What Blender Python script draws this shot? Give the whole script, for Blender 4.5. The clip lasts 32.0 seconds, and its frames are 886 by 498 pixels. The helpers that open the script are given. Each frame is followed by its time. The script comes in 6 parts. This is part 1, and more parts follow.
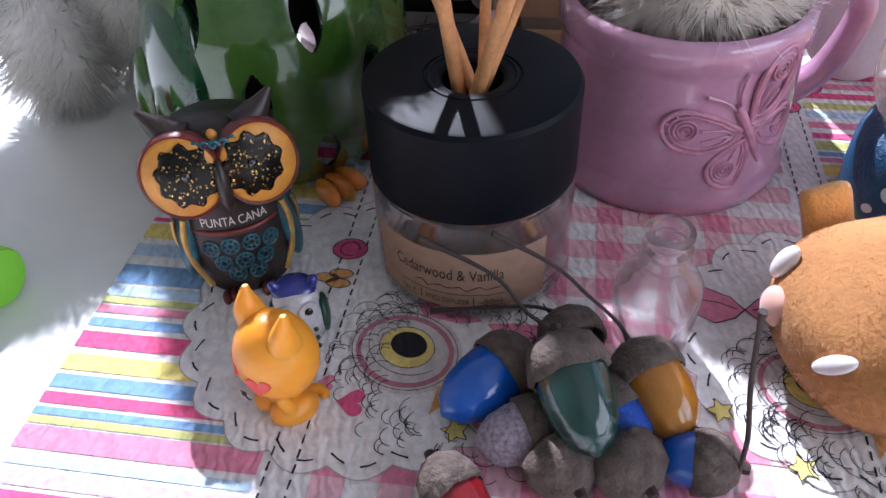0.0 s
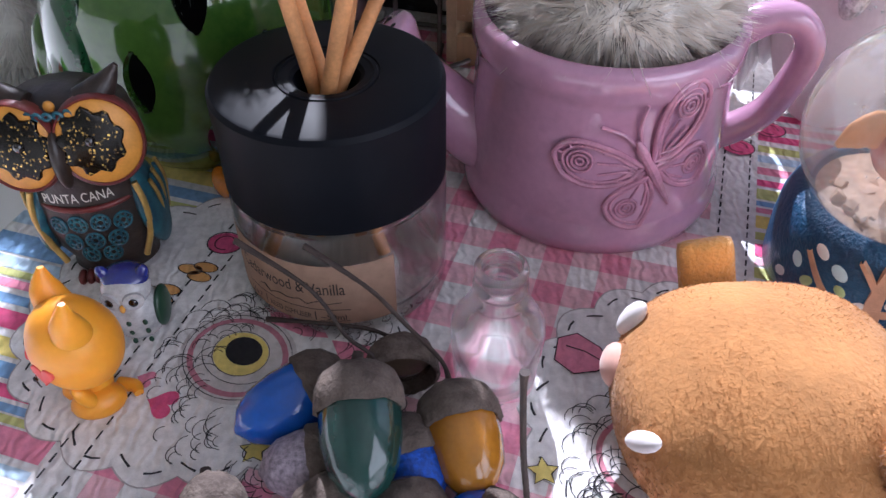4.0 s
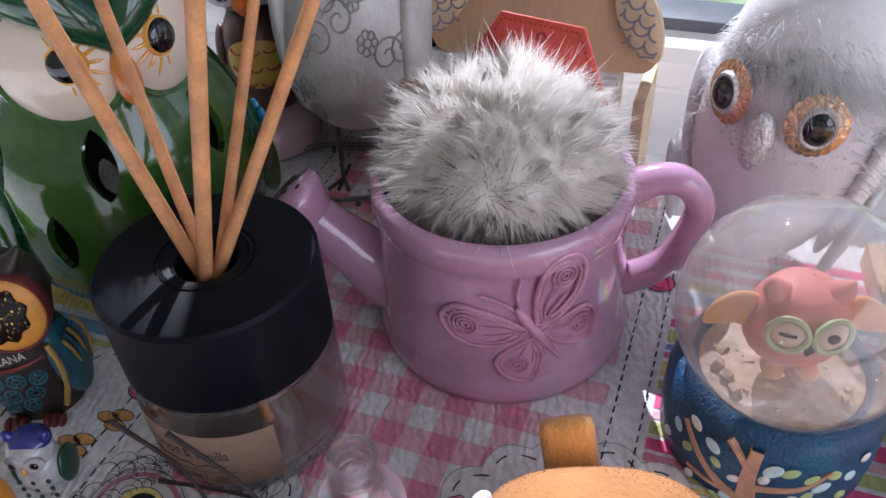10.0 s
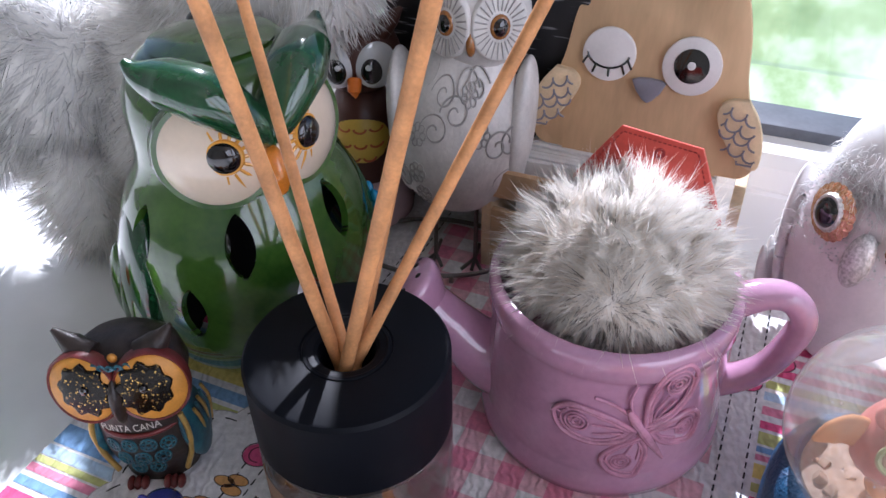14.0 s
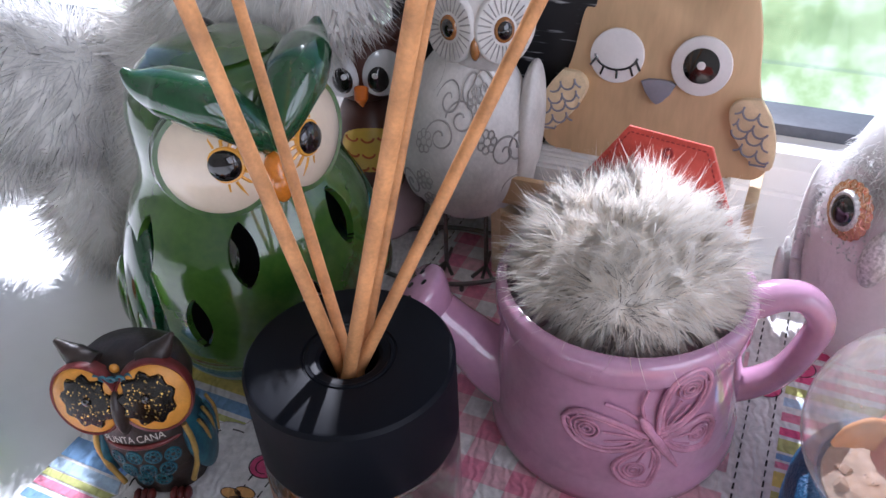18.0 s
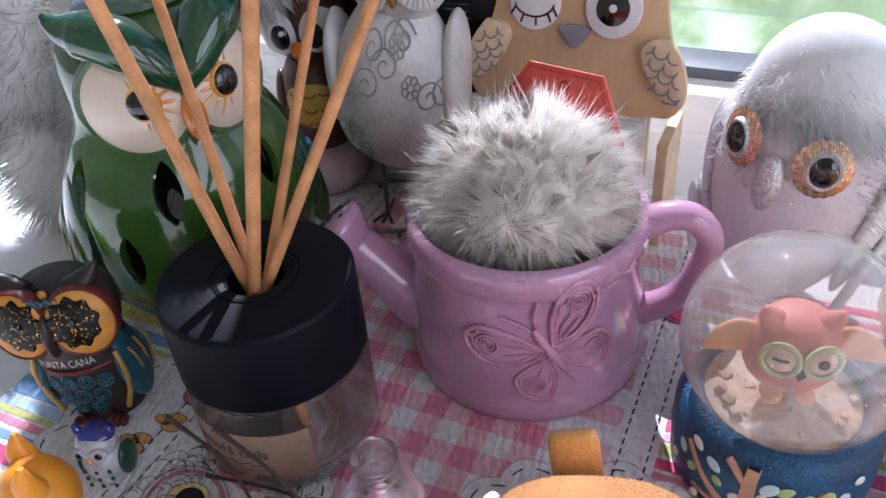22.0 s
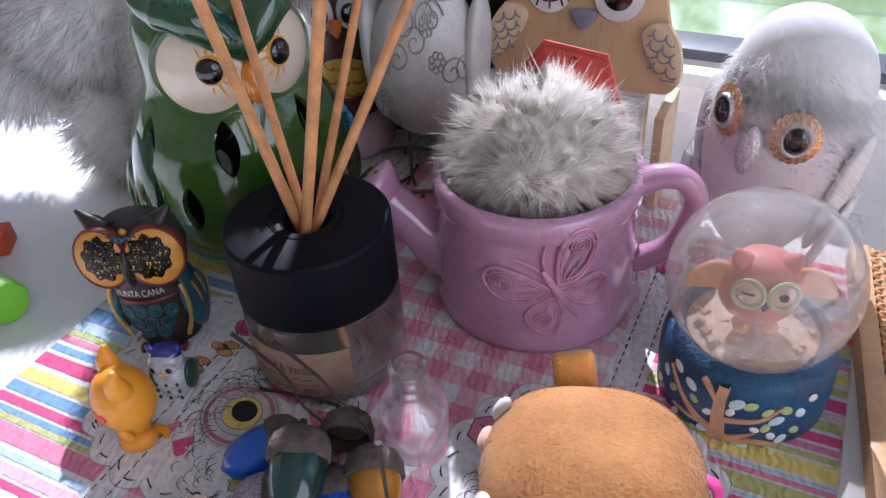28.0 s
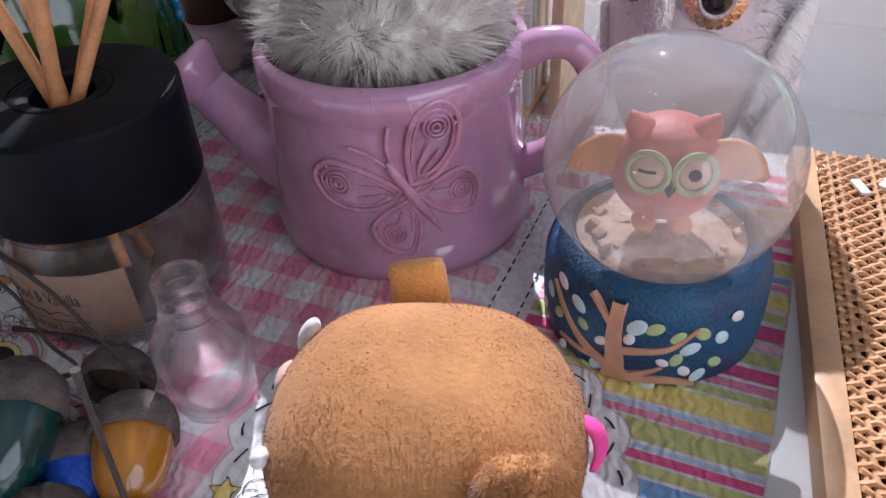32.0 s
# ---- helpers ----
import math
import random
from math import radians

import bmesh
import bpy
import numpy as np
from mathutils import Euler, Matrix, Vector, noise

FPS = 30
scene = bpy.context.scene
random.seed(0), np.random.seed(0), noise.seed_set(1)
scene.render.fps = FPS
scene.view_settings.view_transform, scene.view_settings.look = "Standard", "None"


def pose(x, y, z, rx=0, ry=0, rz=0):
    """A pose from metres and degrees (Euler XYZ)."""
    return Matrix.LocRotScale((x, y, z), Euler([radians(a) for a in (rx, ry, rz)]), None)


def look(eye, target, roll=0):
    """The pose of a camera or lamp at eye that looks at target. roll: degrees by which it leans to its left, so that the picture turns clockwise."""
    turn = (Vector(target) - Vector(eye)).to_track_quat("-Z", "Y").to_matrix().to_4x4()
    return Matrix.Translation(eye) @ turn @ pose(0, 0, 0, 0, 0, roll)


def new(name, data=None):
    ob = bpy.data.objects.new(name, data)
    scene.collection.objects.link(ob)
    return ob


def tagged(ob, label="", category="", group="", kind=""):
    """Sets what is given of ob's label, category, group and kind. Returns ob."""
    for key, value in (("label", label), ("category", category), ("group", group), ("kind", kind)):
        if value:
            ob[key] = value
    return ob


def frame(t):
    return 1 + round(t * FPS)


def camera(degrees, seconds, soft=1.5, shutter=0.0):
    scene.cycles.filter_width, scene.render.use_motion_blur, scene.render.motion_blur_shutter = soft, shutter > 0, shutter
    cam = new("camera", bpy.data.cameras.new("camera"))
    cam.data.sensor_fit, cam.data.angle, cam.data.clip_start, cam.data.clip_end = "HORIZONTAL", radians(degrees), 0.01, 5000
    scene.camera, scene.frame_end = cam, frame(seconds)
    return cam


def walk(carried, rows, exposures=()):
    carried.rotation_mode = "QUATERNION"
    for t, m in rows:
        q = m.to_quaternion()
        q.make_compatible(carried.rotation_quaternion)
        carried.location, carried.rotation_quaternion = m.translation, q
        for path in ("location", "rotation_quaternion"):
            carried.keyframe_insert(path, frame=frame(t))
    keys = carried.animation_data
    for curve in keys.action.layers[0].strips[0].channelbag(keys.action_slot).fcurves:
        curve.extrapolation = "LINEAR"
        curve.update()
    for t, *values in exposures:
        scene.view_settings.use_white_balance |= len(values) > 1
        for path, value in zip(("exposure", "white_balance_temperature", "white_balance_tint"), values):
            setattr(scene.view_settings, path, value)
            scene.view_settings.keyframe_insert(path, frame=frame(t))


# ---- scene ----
cam = camera(58.7, 32.0)
EXPOSURE = 0.63
PATH = [
    (0, (-0.011, 0.013, 0.166), (0.107, 1.473, -1.195), -2.6),
    (0.5, (-0.02, 0.023, 0.165), (0.099, 1.475, -1.205), -2.4),
    (1, (-0.02, 0.03, 0.168), (0.109, 1.477, -1.206), -2.1),
    (1.5, (-0.009, 0.035, 0.174), (0.135, 1.474, -1.207), -1.7),
    (2, (0.005, 0.036, 0.18), (0.118, 1.462, -1.218), -2.5),
    (2.5, (0.012, 0.028, 0.168), (0.105, 1.457, -1.229), -2.3),
    (4.5, (0.066, 0.024, 0.158), (-0.061, 1.496, -1.189), -0.6),
    (5, (0.082, 0.032, 0.169), (-0.095, 1.503, -1.174), -1.7),
    (5.5, (0.083, 0.035, 0.178), (-0.109, 1.51, -1.159), -1.8),
    (6, (0.084, 0.035, 0.181), (-0.118, 1.507, -1.159), -2.4),
    (6.5, (0.099, 0.035, 0.182), (-0.134, 1.514, -1.144), -3.3),
    (7, (0.113, 0.039, 0.18), (-0.128, 1.514, -1.149), -4.9),
    (7.5, (0.115, 0.039, 0.182), (-0.104, 1.517, -1.148), -4.7),
    (8, (0.115, 0.039, 0.182), (-0.099, 1.521, -1.144), -4.8),
    (8.5, (0.116, 0.039, 0.185), (-0.114, 1.516, -1.144), -5.6),
    (9, (0.109, 0.042, 0.185), (-0.108, 1.537, -1.126), -4.9),
    (9.5, (0.105, 0.045, 0.187), (-0.12, 1.542, -1.12), -4.8),
    (10, (0.092, 0.045, 0.189), (-0.115, 1.555, -1.107), -3.9),
    (10.5, (0.081, 0.043, 0.194), (-0.108, 1.558, -1.098), -2.5),
    (11, (0.081, 0.045, 0.196), (-0.121, 1.571, -1.081), -2.0),
    (11.5, (0.077, 0.045, 0.197), (-0.128, 1.573, -1.077), -1.6),
    (12, (0.074, 0.045, 0.197), (-0.135, 1.577, -1.072), -1.2),
    (12.5, (0.067, 0.042, 0.2), (-0.145, 1.579, -1.062), -0.9),
    (13, (0.06, 0.04, 0.204), (-0.158, 1.583, -1.05), -0.5),
    (13.5, (0.061, 0.041, 0.208), (-0.181, 1.595, -1.027), -0.7),
    (14, (0.063, 0.042, 0.213), (-0.192, 1.601, -1.014), -1.2),
    (14.5, (0.062, 0.042, 0.217), (-0.191, 1.606, -1.004), -1.3),
    (16.5, (0.066, 0.041, 0.217), (-0.224, 1.618, -0.979), -2.3),
    (17, (0.067, 0.042, 0.218), (-0.236, 1.619, -0.975), -2.7),
    (17.5, (0.068, 0.043, 0.214), (-0.242, 1.618, -0.978), -3.0),
    (18, (0.068, 0.044, 0.208), (-0.247, 1.618, -0.986), -3.3),
    (18.5, (0.067, 0.043, 0.205), (-0.25, 1.618, -0.986), -3.4),
    (19, (0.065, 0.042, 0.202), (-0.251, 1.613, -0.995), -3.5),
    (19.5, (0.068, 0.043, 0.2), (-0.253, 1.613, -0.997), -3.7),
    (20, (0.071, 0.042, 0.197), (-0.253, 1.61, -1.001), -3.7),
    (20.5, (0.078, 0.038, 0.193), (-0.254, 1.607, -1.002), -4.1),
    (21, (0.092, 0.037, 0.195), (-0.251, 1.596, -1.01), -4.6),
    (21.5, (0.099, 0.032, 0.199), (-0.25, 1.59, -1.006), -5.1),
    (22, (0.104, 0.027, 0.198), (-0.252, 1.585, -1.004), -5.5),
    (22.5, (0.114, 0.023, 0.199), (-0.246, 1.58, -1.004), -5.8),
    (23, (0.119, 0.014, 0.2), (-0.237, 1.562, -1.016), -6.0),
    (23.5, (0.124, 0.005, 0.2), (-0.232, 1.55, -1.019), -6.0),
    (24, (0.127, -0.008, 0.205), (-0.234, 1.531, -1.02), -5.8),
    (24.5, (0.127, -0.024, 0.197), (-0.248, 1.523, -1.013), -5.3),
    (25, (0.124, -0.023, 0.197), (-0.257, 1.512, -1.028), -5.0),
    (25.5, (0.121, -0.021, 0.201), (-0.261, 1.508, -1.029), -5.1),
    (27.5, (0.113, -0.016, 0.215), (-0.266, 1.509, -1.023), -5.0),
    (28, (0.106, -0.011, 0.213), (-0.263, 1.518, -1.022), -4.7),
    (28.5, (0.108, -0.008, 0.213), (-0.262, 1.522, -1.02), -4.5),
    (29, (0.108, -0.015, 0.228), (-0.179, 1.483, -1.066), -2.7),
    (29.5, (0.109, -0.01, 0.226), (-0.173, 1.498, -1.057), -2.3),
    (30, (0.107, -0.017, 0.23), (-0.174, 1.494, -1.05), -2.3),
    (30.5, (0.103, -0.015, 0.222), (-0.17, 1.5, -1.054), -2.2),
    (31, (0.113, 0.003, 0.188), (-0.16, 1.524, -1.083), -2.4),
    (31.5, (0.128, 0.022, 0.165), (-0.141, 1.55, -1.097), -3.0),
    (32, (0.134, 0.028, 0.147), (-0.15, 1.571, -1.093), -3.5),
]
walk(cam, [(t, look(eye, target, roll)) for t, eye, target, roll in PATH], exposures=[(t, EXPOSURE + e, 5450, 19) for t, e in ((0, 0.18), (2.5, 0.26), (4.5, 0.1), (7, -0.28), (9, -0.22), (12, 0.05), (16, 0.12), (20, 0.1), (24, -0.22), (28, -0.2), (30, -0.18), (32, -0.28))])

# ---- light ----
SUN_FROM = Vector((-0.12, 0.80, 0.76)).normalized()
world = bpy.data.worlds.new("sky")
scene.world = world
world.use_nodes = True
wn = world.node_tree.nodes
sky = wn.new("ShaderNodeTexSky")
sky.sky_type, sky.sun_disc = "NISHITA", False
sky.sun_elevation = math.asin(SUN_FROM.z)
sky.sun_rotation = math.atan2(SUN_FROM.x, SUN_FROM.y)
wn["Background"].inputs[1].default_value = 0.05
world.node_tree.links.new(sky.outputs[0], wn["Background"].inputs[0])
sun_data = bpy.data.lights.new("sun", "SUN")
sun_data.energy, sun_data.angle, sun_data.color = 4.6, radians(0.6), (1.0, 0.96, 0.90)
sun = new("sun", sun_data)
sun.matrix_world = look(SUN_FROM * 5, (0, 0, 0))

# added area lamp: fill from the right, set in an invented side opening
fill_data = bpy.data.lights.new("side_fill", "AREA")
fill_data.shape, fill_data.size, fill_data.size_y = "RECTANGLE", 2.0, 1.3
fill_data.energy, fill_data.color = 14, (1.0, 0.95, 0.89)
fill = new("side_fill", fill_data)
FILL_AT = pose(0, 0, 0, 0, 0, -15) @ Vector((1.56, -0.86, 0.75))
fill.matrix_world = look(FILL_AT, FILL_AT + pose(0, 0, 0, 0, 0, -15).to_3x3() @ Vector((-1, 0, 0)))

# ---- materials ----


def nodes_of(name):
    m = bpy.data.materials.new(name)
    m.use_nodes = True
    return m, m.node_tree, m.node_tree.nodes["Principled BSDF"]


def mat(name, color, rough=0.5, metal=0.0, vary=0.12, scale=60.0, bump=0.0, bump_scale=400.0, coat=0.0, spec=0.5, sss=0.0, second=None, sheen=0.0):
    """A surface with mottling at two sizes and fine relief; scale is in features per metre."""
    m, tree, p = nodes_of(name)
    n, link = tree.nodes, tree.links.new
    geo = n.new("ShaderNodeTexCoord")
    big, small = n.new("ShaderNodeTexNoise"), n.new("ShaderNodeTexNoise")
    big.inputs["Scale"].default_value, small.inputs["Scale"].default_value = scale, scale * 9
    big.inputs["Detail"].default_value = 6
    for t in (big, small):
        link(geo.outputs["Object"], t.inputs["Vector"])
    ramp = n.new("ShaderNodeMapRange")
    ramp.inputs[1].default_value, ramp.inputs[2].default_value = 0.32, 0.68
    add = n.new("ShaderNodeMath")
    add.operation = "MULTIPLY_ADD"
    add.inputs[1].default_value = 0.35
    link(small.outputs[0], add.inputs[0])
    link(big.outputs[0], add.inputs[2])
    sub = n.new("ShaderNodeMath")
    sub.operation = "SUBTRACT"
    sub.inputs[1].default_value = 0.175
    link(add.outputs[0], sub.inputs[0])
    link(sub.outputs[0], ramp.inputs[0])
    mix = n.new("ShaderNodeMix")
    mix.data_type = "RGBA"
    c = Vector(color)
    d = Vector(second) if second else None
    mix.inputs[6].default_value = (*(c * (1 - vary) if d is None else c), 1)
    mix.inputs[7].default_value = (*((c * (1 + vary)) if d is None else d), 1)
    link(ramp.outputs[0], mix.inputs[0])
    link(mix.outputs[2], p.inputs["Base Color"])
    p.inputs["Roughness"].default_value, p.inputs["Metallic"].default_value = rough, metal
    p.inputs["Coat Weight"].default_value, p.inputs["Coat Roughness"].default_value = coat, 0.04
    p.inputs["Specular IOR Level"].default_value = spec
    p.inputs["Sheen Weight"].default_value = sheen
    if sss:
        p.inputs["Subsurface Weight"].default_value = sss
        p.inputs["Subsurface Radius"].default_value = (1, 0.6, 0.4)
        p.inputs["Subsurface Scale"].default_value = 0.003
    if bump:
        grain = n.new("ShaderNodeTexNoise")
        grain.inputs["Scale"].default_value, grain.inputs["Detail"].default_value = bump_scale, 5
        link(geo.outputs["Object"], grain.inputs["Vector"])
        b = n.new("ShaderNodeBump")
        b.inputs["Strength"].default_value, b.inputs["Distance"].default_value = 1.0, bump
        link(grain.outputs[0], b.inputs["Height"])
        link(b.outputs[0], p.inputs["Normal"])
    return m


def glass(name, color=(1, 1, 1), rough=0.0, ior=1.5):
    m, tree, p = nodes_of(name)
    p.inputs["Base Color"].default_value = (*color, 1)
    p.inputs["Transmission Weight"].default_value = 1
    p.inputs["Roughness"].default_value, p.inputs["IOR"].default_value = rough, ior
    return m


def veil_glass(name, tint, veil, milk, ior):
    """Clear glass with mirror-like gloss and a faint milky veil in it."""
    m, tree, p = nodes_of(name)
    n, link = tree.nodes, tree.links.new
    tr, di, tl, gl, fr = (n.new("ShaderNode" + k) for k in ("BsdfTransparent", "BsdfDiffuse", "BsdfTranslucent", "BsdfGlossy", "LayerWeight"))
    m1, m2, m3 = (n.new("ShaderNodeMixShader") for k in range(3))
    tr.inputs[0].default_value, di.inputs[0].default_value, tl.inputs[0].default_value = (*tint, 1), (*milk, 1), (*milk, 1)
    gl.inputs["Roughness"].default_value = 0.02
    pw, sc = n.new("ShaderNodeMath"), n.new("ShaderNodeMath")
    pw.operation, sc.operation = "POWER", "MULTIPLY_ADD"
    pw.inputs[1].default_value, sc.inputs[1].default_value, sc.inputs[2].default_value = 3.0, 0.75, 0.02 + ((ior - 1) / (ior + 1)) ** 2
    fr.inputs[0].default_value = 0.5
    link(fr.outputs["Facing"], pw.inputs[0])
    link(pw.outputs[0], sc.inputs[0])
    m1.inputs[0].default_value, m2.inputs[0].default_value = 0.5, veil
    link(di.outputs[0], m1.inputs[1])
    link(tl.outputs[0], m1.inputs[2])
    link(tr.outputs[0], m2.inputs[1])
    link(m1.outputs[0], m2.inputs[2])
    link(sc.outputs[0], m3.inputs[0])
    link(m2.outputs[0], m3.inputs[1])
    link(gl.outputs[0], m3.inputs[2])
    link(m3.outputs[0], n["Material Output"].inputs[0])
    return m


def soft_glass(name, tint, share, ior):
    """Clear glass: part refracting, part straight-through, so that it stays as light as thin glassware."""
    m, tree, p = nodes_of(name)
    n, link = tree.nodes, tree.links.new
    p.inputs["Base Color"].default_value, p.inputs["Transmission Weight"].default_value = (*tint, 1), 1
    p.inputs["Roughness"].default_value, p.inputs["IOR"].default_value = 0.0, ior
    tr, mx = n.new("ShaderNodeBsdfTransparent"), n.new("ShaderNodeMixShader")
    tr.inputs[0].default_value, mx.inputs[0].default_value = (*tint, 1), share
    link(p.outputs[0], mx.inputs[1])
    link(tr.outputs[0], mx.inputs[2])
    link(mx.outputs[0], n["Material Output"].inputs[0])
    return m


# ---- building ----


def smooth(me, angle=None):
    for f in me.polygons:
        f.use_smooth = True
    if angle:
        me.set_sharp_from_angle(angle=radians(angle))


def mesh_of(bm, name, mats, sharp=35):
    me = bpy.data.meshes.new(name)
    bm.normal_update()
    bm.to_mesh(me)
    bm.free()
    for m in mats if isinstance(mats, (list, tuple)) else [mats]:
        me.materials.append(m)
    smooth(me, sharp)
    return me


def part(name, bm, material, parent=None, label="", sharp=35):
    """Links a bmesh as one mesh object, under a thing or a part."""
    ob = new(name, mesh_of(bm, name, material, sharp))
    ob.parent = parent
    if label:
        ob["label"] = label
    return ob


def thing(name, at=(0, 0, 0), rz=0, label="", category="", group="", kind=""):
    e = new(name)
    e.empty_display_size = 0.01
    e.matrix_world = pose(*at, 0, 0, rz)
    return tagged(e, label, category, group, kind)


def add_mesh(bm, verts, faces, mi=0):
    vs = [bm.verts.new(v) for v in verts]
    out = []
    for f in faces:
        try:
            fc = bm.faces.new([vs[i] for i in f])
            fc.material_index = mi
            out.append(fc)
        except ValueError:
            pass
    return vs


def lathe(bm, prof, seg=48, mi=0, m=None):
    """Turns a profile of (r, z) about z; r = 0 closes it."""
    m = m or Matrix()
    rings = []
    for r, z in prof:
        if r < 1e-7:
            rings.append([bm.verts.new(m @ Vector((0, 0, z)))])
        else:
            rings.append([bm.verts.new(m @ Vector((r * math.cos(2 * math.pi * k / seg), r * math.sin(2 * math.pi * k / seg), z))) for k in range(seg)])
    for a, b in zip(rings, rings[1:]):
        for k in range(seg):
            q = (k + 1) % seg
            vs = [a[k % len(a)], a[q % len(a)], b[q % len(b)], b[k % len(b)]]
            vs = [v for i, v in enumerate(vs) if v not in vs[:i]]
            if len(vs) > 2:
                bm.faces.new(vs).material_index = mi
    return bm


def smooth_path(pts, n=6):
    """Catmull-Rom through the points."""
    p = [Vector(q) for q in pts]
    p = [p[0] * 2 - p[1], *p, p[-1] * 2 - p[-2]]
    out = []
    for i in range(1, len(p) - 2):
        for k in range(n):
            t = k / n
            a, b, c, d = p[i - 1], p[i], p[i + 1], p[i + 2]
            out.append(0.5 * ((2 * b) + (c - a) * t + (2 * a - 5 * b + 4 * c - d) * t * t + (3 * b - a - 3 * c + d) * t ** 3))
    out.append(p[-2])
    return out


def tube(bm, path, radius, seg=10, mi=0, flat=1.0, closed=False, up=None):
    """A tube along the path; radius is a number or one for each point; flat squeezes it across."""
    path = [Vector(p) for p in path]
    n = len(path)
    rad = radius if isinstance(radius, (list, tuple)) else [radius] * n
    if len(rad) != n:
        rad = [rad[0] + (rad[-1] - rad[0]) * i / (n - 1) for i in range(n)] if len(rad) == 2 else list(np.interp(np.linspace(0, 1, n), np.linspace(0, 1, len(rad)), rad))
    rad = [float(q) for q in rad]
    side = None
    rings = []
    for i, p in enumerate(path):
        d = (path[min(i + 1, n - 1)] - path[max(i - 1, 0)]).normalized()
        if closed:
            d = (path[(i + 1) % n] - path[i - 1]).normalized()
        if side is None:
            side = d.cross(Vector(up) if up else (Vector((0, 0, 1)) if abs(d.z) < 0.9 else Vector((1, 0, 0)))).normalized()
        else:
            side = (side - d * side.dot(d)).normalized()
        top = side.cross(d).normalized()
        rings.append([bm.verts.new(p + rad[i] * (math.cos(2 * math.pi * k / seg) * side + flat * math.sin(2 * math.pi * k / seg) * top)) for k in range(seg)])
    pairs = list(zip(rings, rings[1:])) + ([(rings[-1], rings[0])] if closed else [])
    for a, b in pairs:
        for k in range(seg):
            bm.faces.new([a[k], a[(k + 1) % seg], b[(k + 1) % seg], b[k]]).material_index = mi
    if not closed:
        bm.faces.new(rings[0][::-1]).material_index = mi
        bm.faces.new(rings[-1]).material_index = mi
    return bm


def blob(bm, c, r, rot=None, seg=24, rings=16, mi=0, fn=None):
    """An ellipsoid of radii r about c; fn reshapes the unit sphere's points."""
    m = Matrix.Translation(c) @ (Euler([radians(a) for a in rot]).to_matrix().to_4x4() if rot else Matrix())
    rr = Vector(r) if not isinstance(r, (int, float)) else Vector((r, r, r))
    grid = []
    for j in range(rings + 1):
        th = math.pi * j / rings
        row = []
        for k in range(seg if 0 < j < rings else 1):
            ph = 2 * math.pi * k / seg
            p = Vector((math.sin(th) * math.cos(ph), math.sin(th) * math.sin(ph), math.cos(th)))
            if fn:
                p = fn(p)
            row.append(bm.verts.new(m @ Vector((p.x * rr.x, p.y * rr.y, p.z * rr.z))))
        grid.append(row)
    for a, b in zip(grid, grid[1:]):
        for k in range(seg):
            q = (k + 1) % seg
            vs = [a[k % len(a)], b[k % len(b)], b[q % len(b)], a[q % len(a)]]
            vs = [v for i, v in enumerate(vs) if v not in vs[:i]]
            if len(vs) > 2:
                bm.faces.new(vs).material_index = mi
    return bm


def prism(bm, outline, z0, z1, m=None, mi=0, bevel=0.0):
    """An outline in the xy plane, drawn up from z0 to z1, with a bevel round the top."""
    m = m or Matrix()
    n = len(outline)
    c = Vector((sum(p[0] for p in outline) / n, sum(p[1] for p in outline) / n))

    def ring(z, inset):
        out = []
        for i in range(n):
            a, b, d = Vector(outline[i - 1][:2]), Vector(outline[i][:2]), Vector(outline[(i + 1) % n][:2])
            t = (d - a).normalized()
            nv = Vector((-t.y, t.x))
            if nv.dot(c - b) < 0 and inset:
                pass
            out.append(bm.verts.new(m @ Vector((b.x + nv.x * inset, b.y + nv.y * inset, z))))
        return out
    area = sum(outline[i - 1][0] * outline[i][1] - outline[i][0] * outline[i - 1][1] for i in range(n))
    s = 1 if area > 0 else -1
    rs = [ring(z0, 0)]
    if bevel:
        rs += [ring(z1 - bevel, 0), ring(z1 - bevel * 0.3, s * bevel * 0.3), ring(z1, s * bevel)]
    else:
        rs += [ring(z1, 0)]
    for a, b in zip(rs, rs[1:]):
        for k in range(n):
            bm.faces.new([a[k], a[(k + 1) % n], b[(k + 1) % n], b[k]]).material_index = mi
    bm.faces.new(rs[-1]).material_index = mi
    bm.faces.new(rs[0][::-1]).material_index = mi
    return bm


def box(bm, c, s, m=None, mi=0, bevel=0.0):
    """A box of size s about c, its edges bevelled."""
    m = m or Matrix()
    b2 = bmesh.new()
    bmesh.ops.create_cube(b2, size=1, matrix=Matrix.Translation(c) @ Matrix.Diagonal((*s, 1)))
    if bevel:
        bmesh.ops.bevel(b2, geom=list(b2.edges), offset=bevel, segments=2, affect="EDGES", profile=0.6)
    b2.verts.index_update()
    add_mesh(bm, [m @ v.co for v in b2.verts], [[v.index for v in f.verts] for f in b2.faces], mi)
    b2.free()
    return bm


def circle(cx, cy, r, n=24, ry=None, a0=0.0):
    return [(cx + r * math.cos(a0 + 2 * math.pi * k / n), cy + (ry or r) * math.sin(a0 + 2 * math.pi * k / n)) for k in range(n)]


# the window sill's own axes: u along the window, v towards it
SILL = radians(-15)
U, V = Vector((math.cos(SILL), math.sin(SILL), 0)), Vector((-math.sin(SILL), math.cos(SILL), 0))


def uv(u, v, z=0.0):
    return U * u + V * v + Vector((0, 0, z))

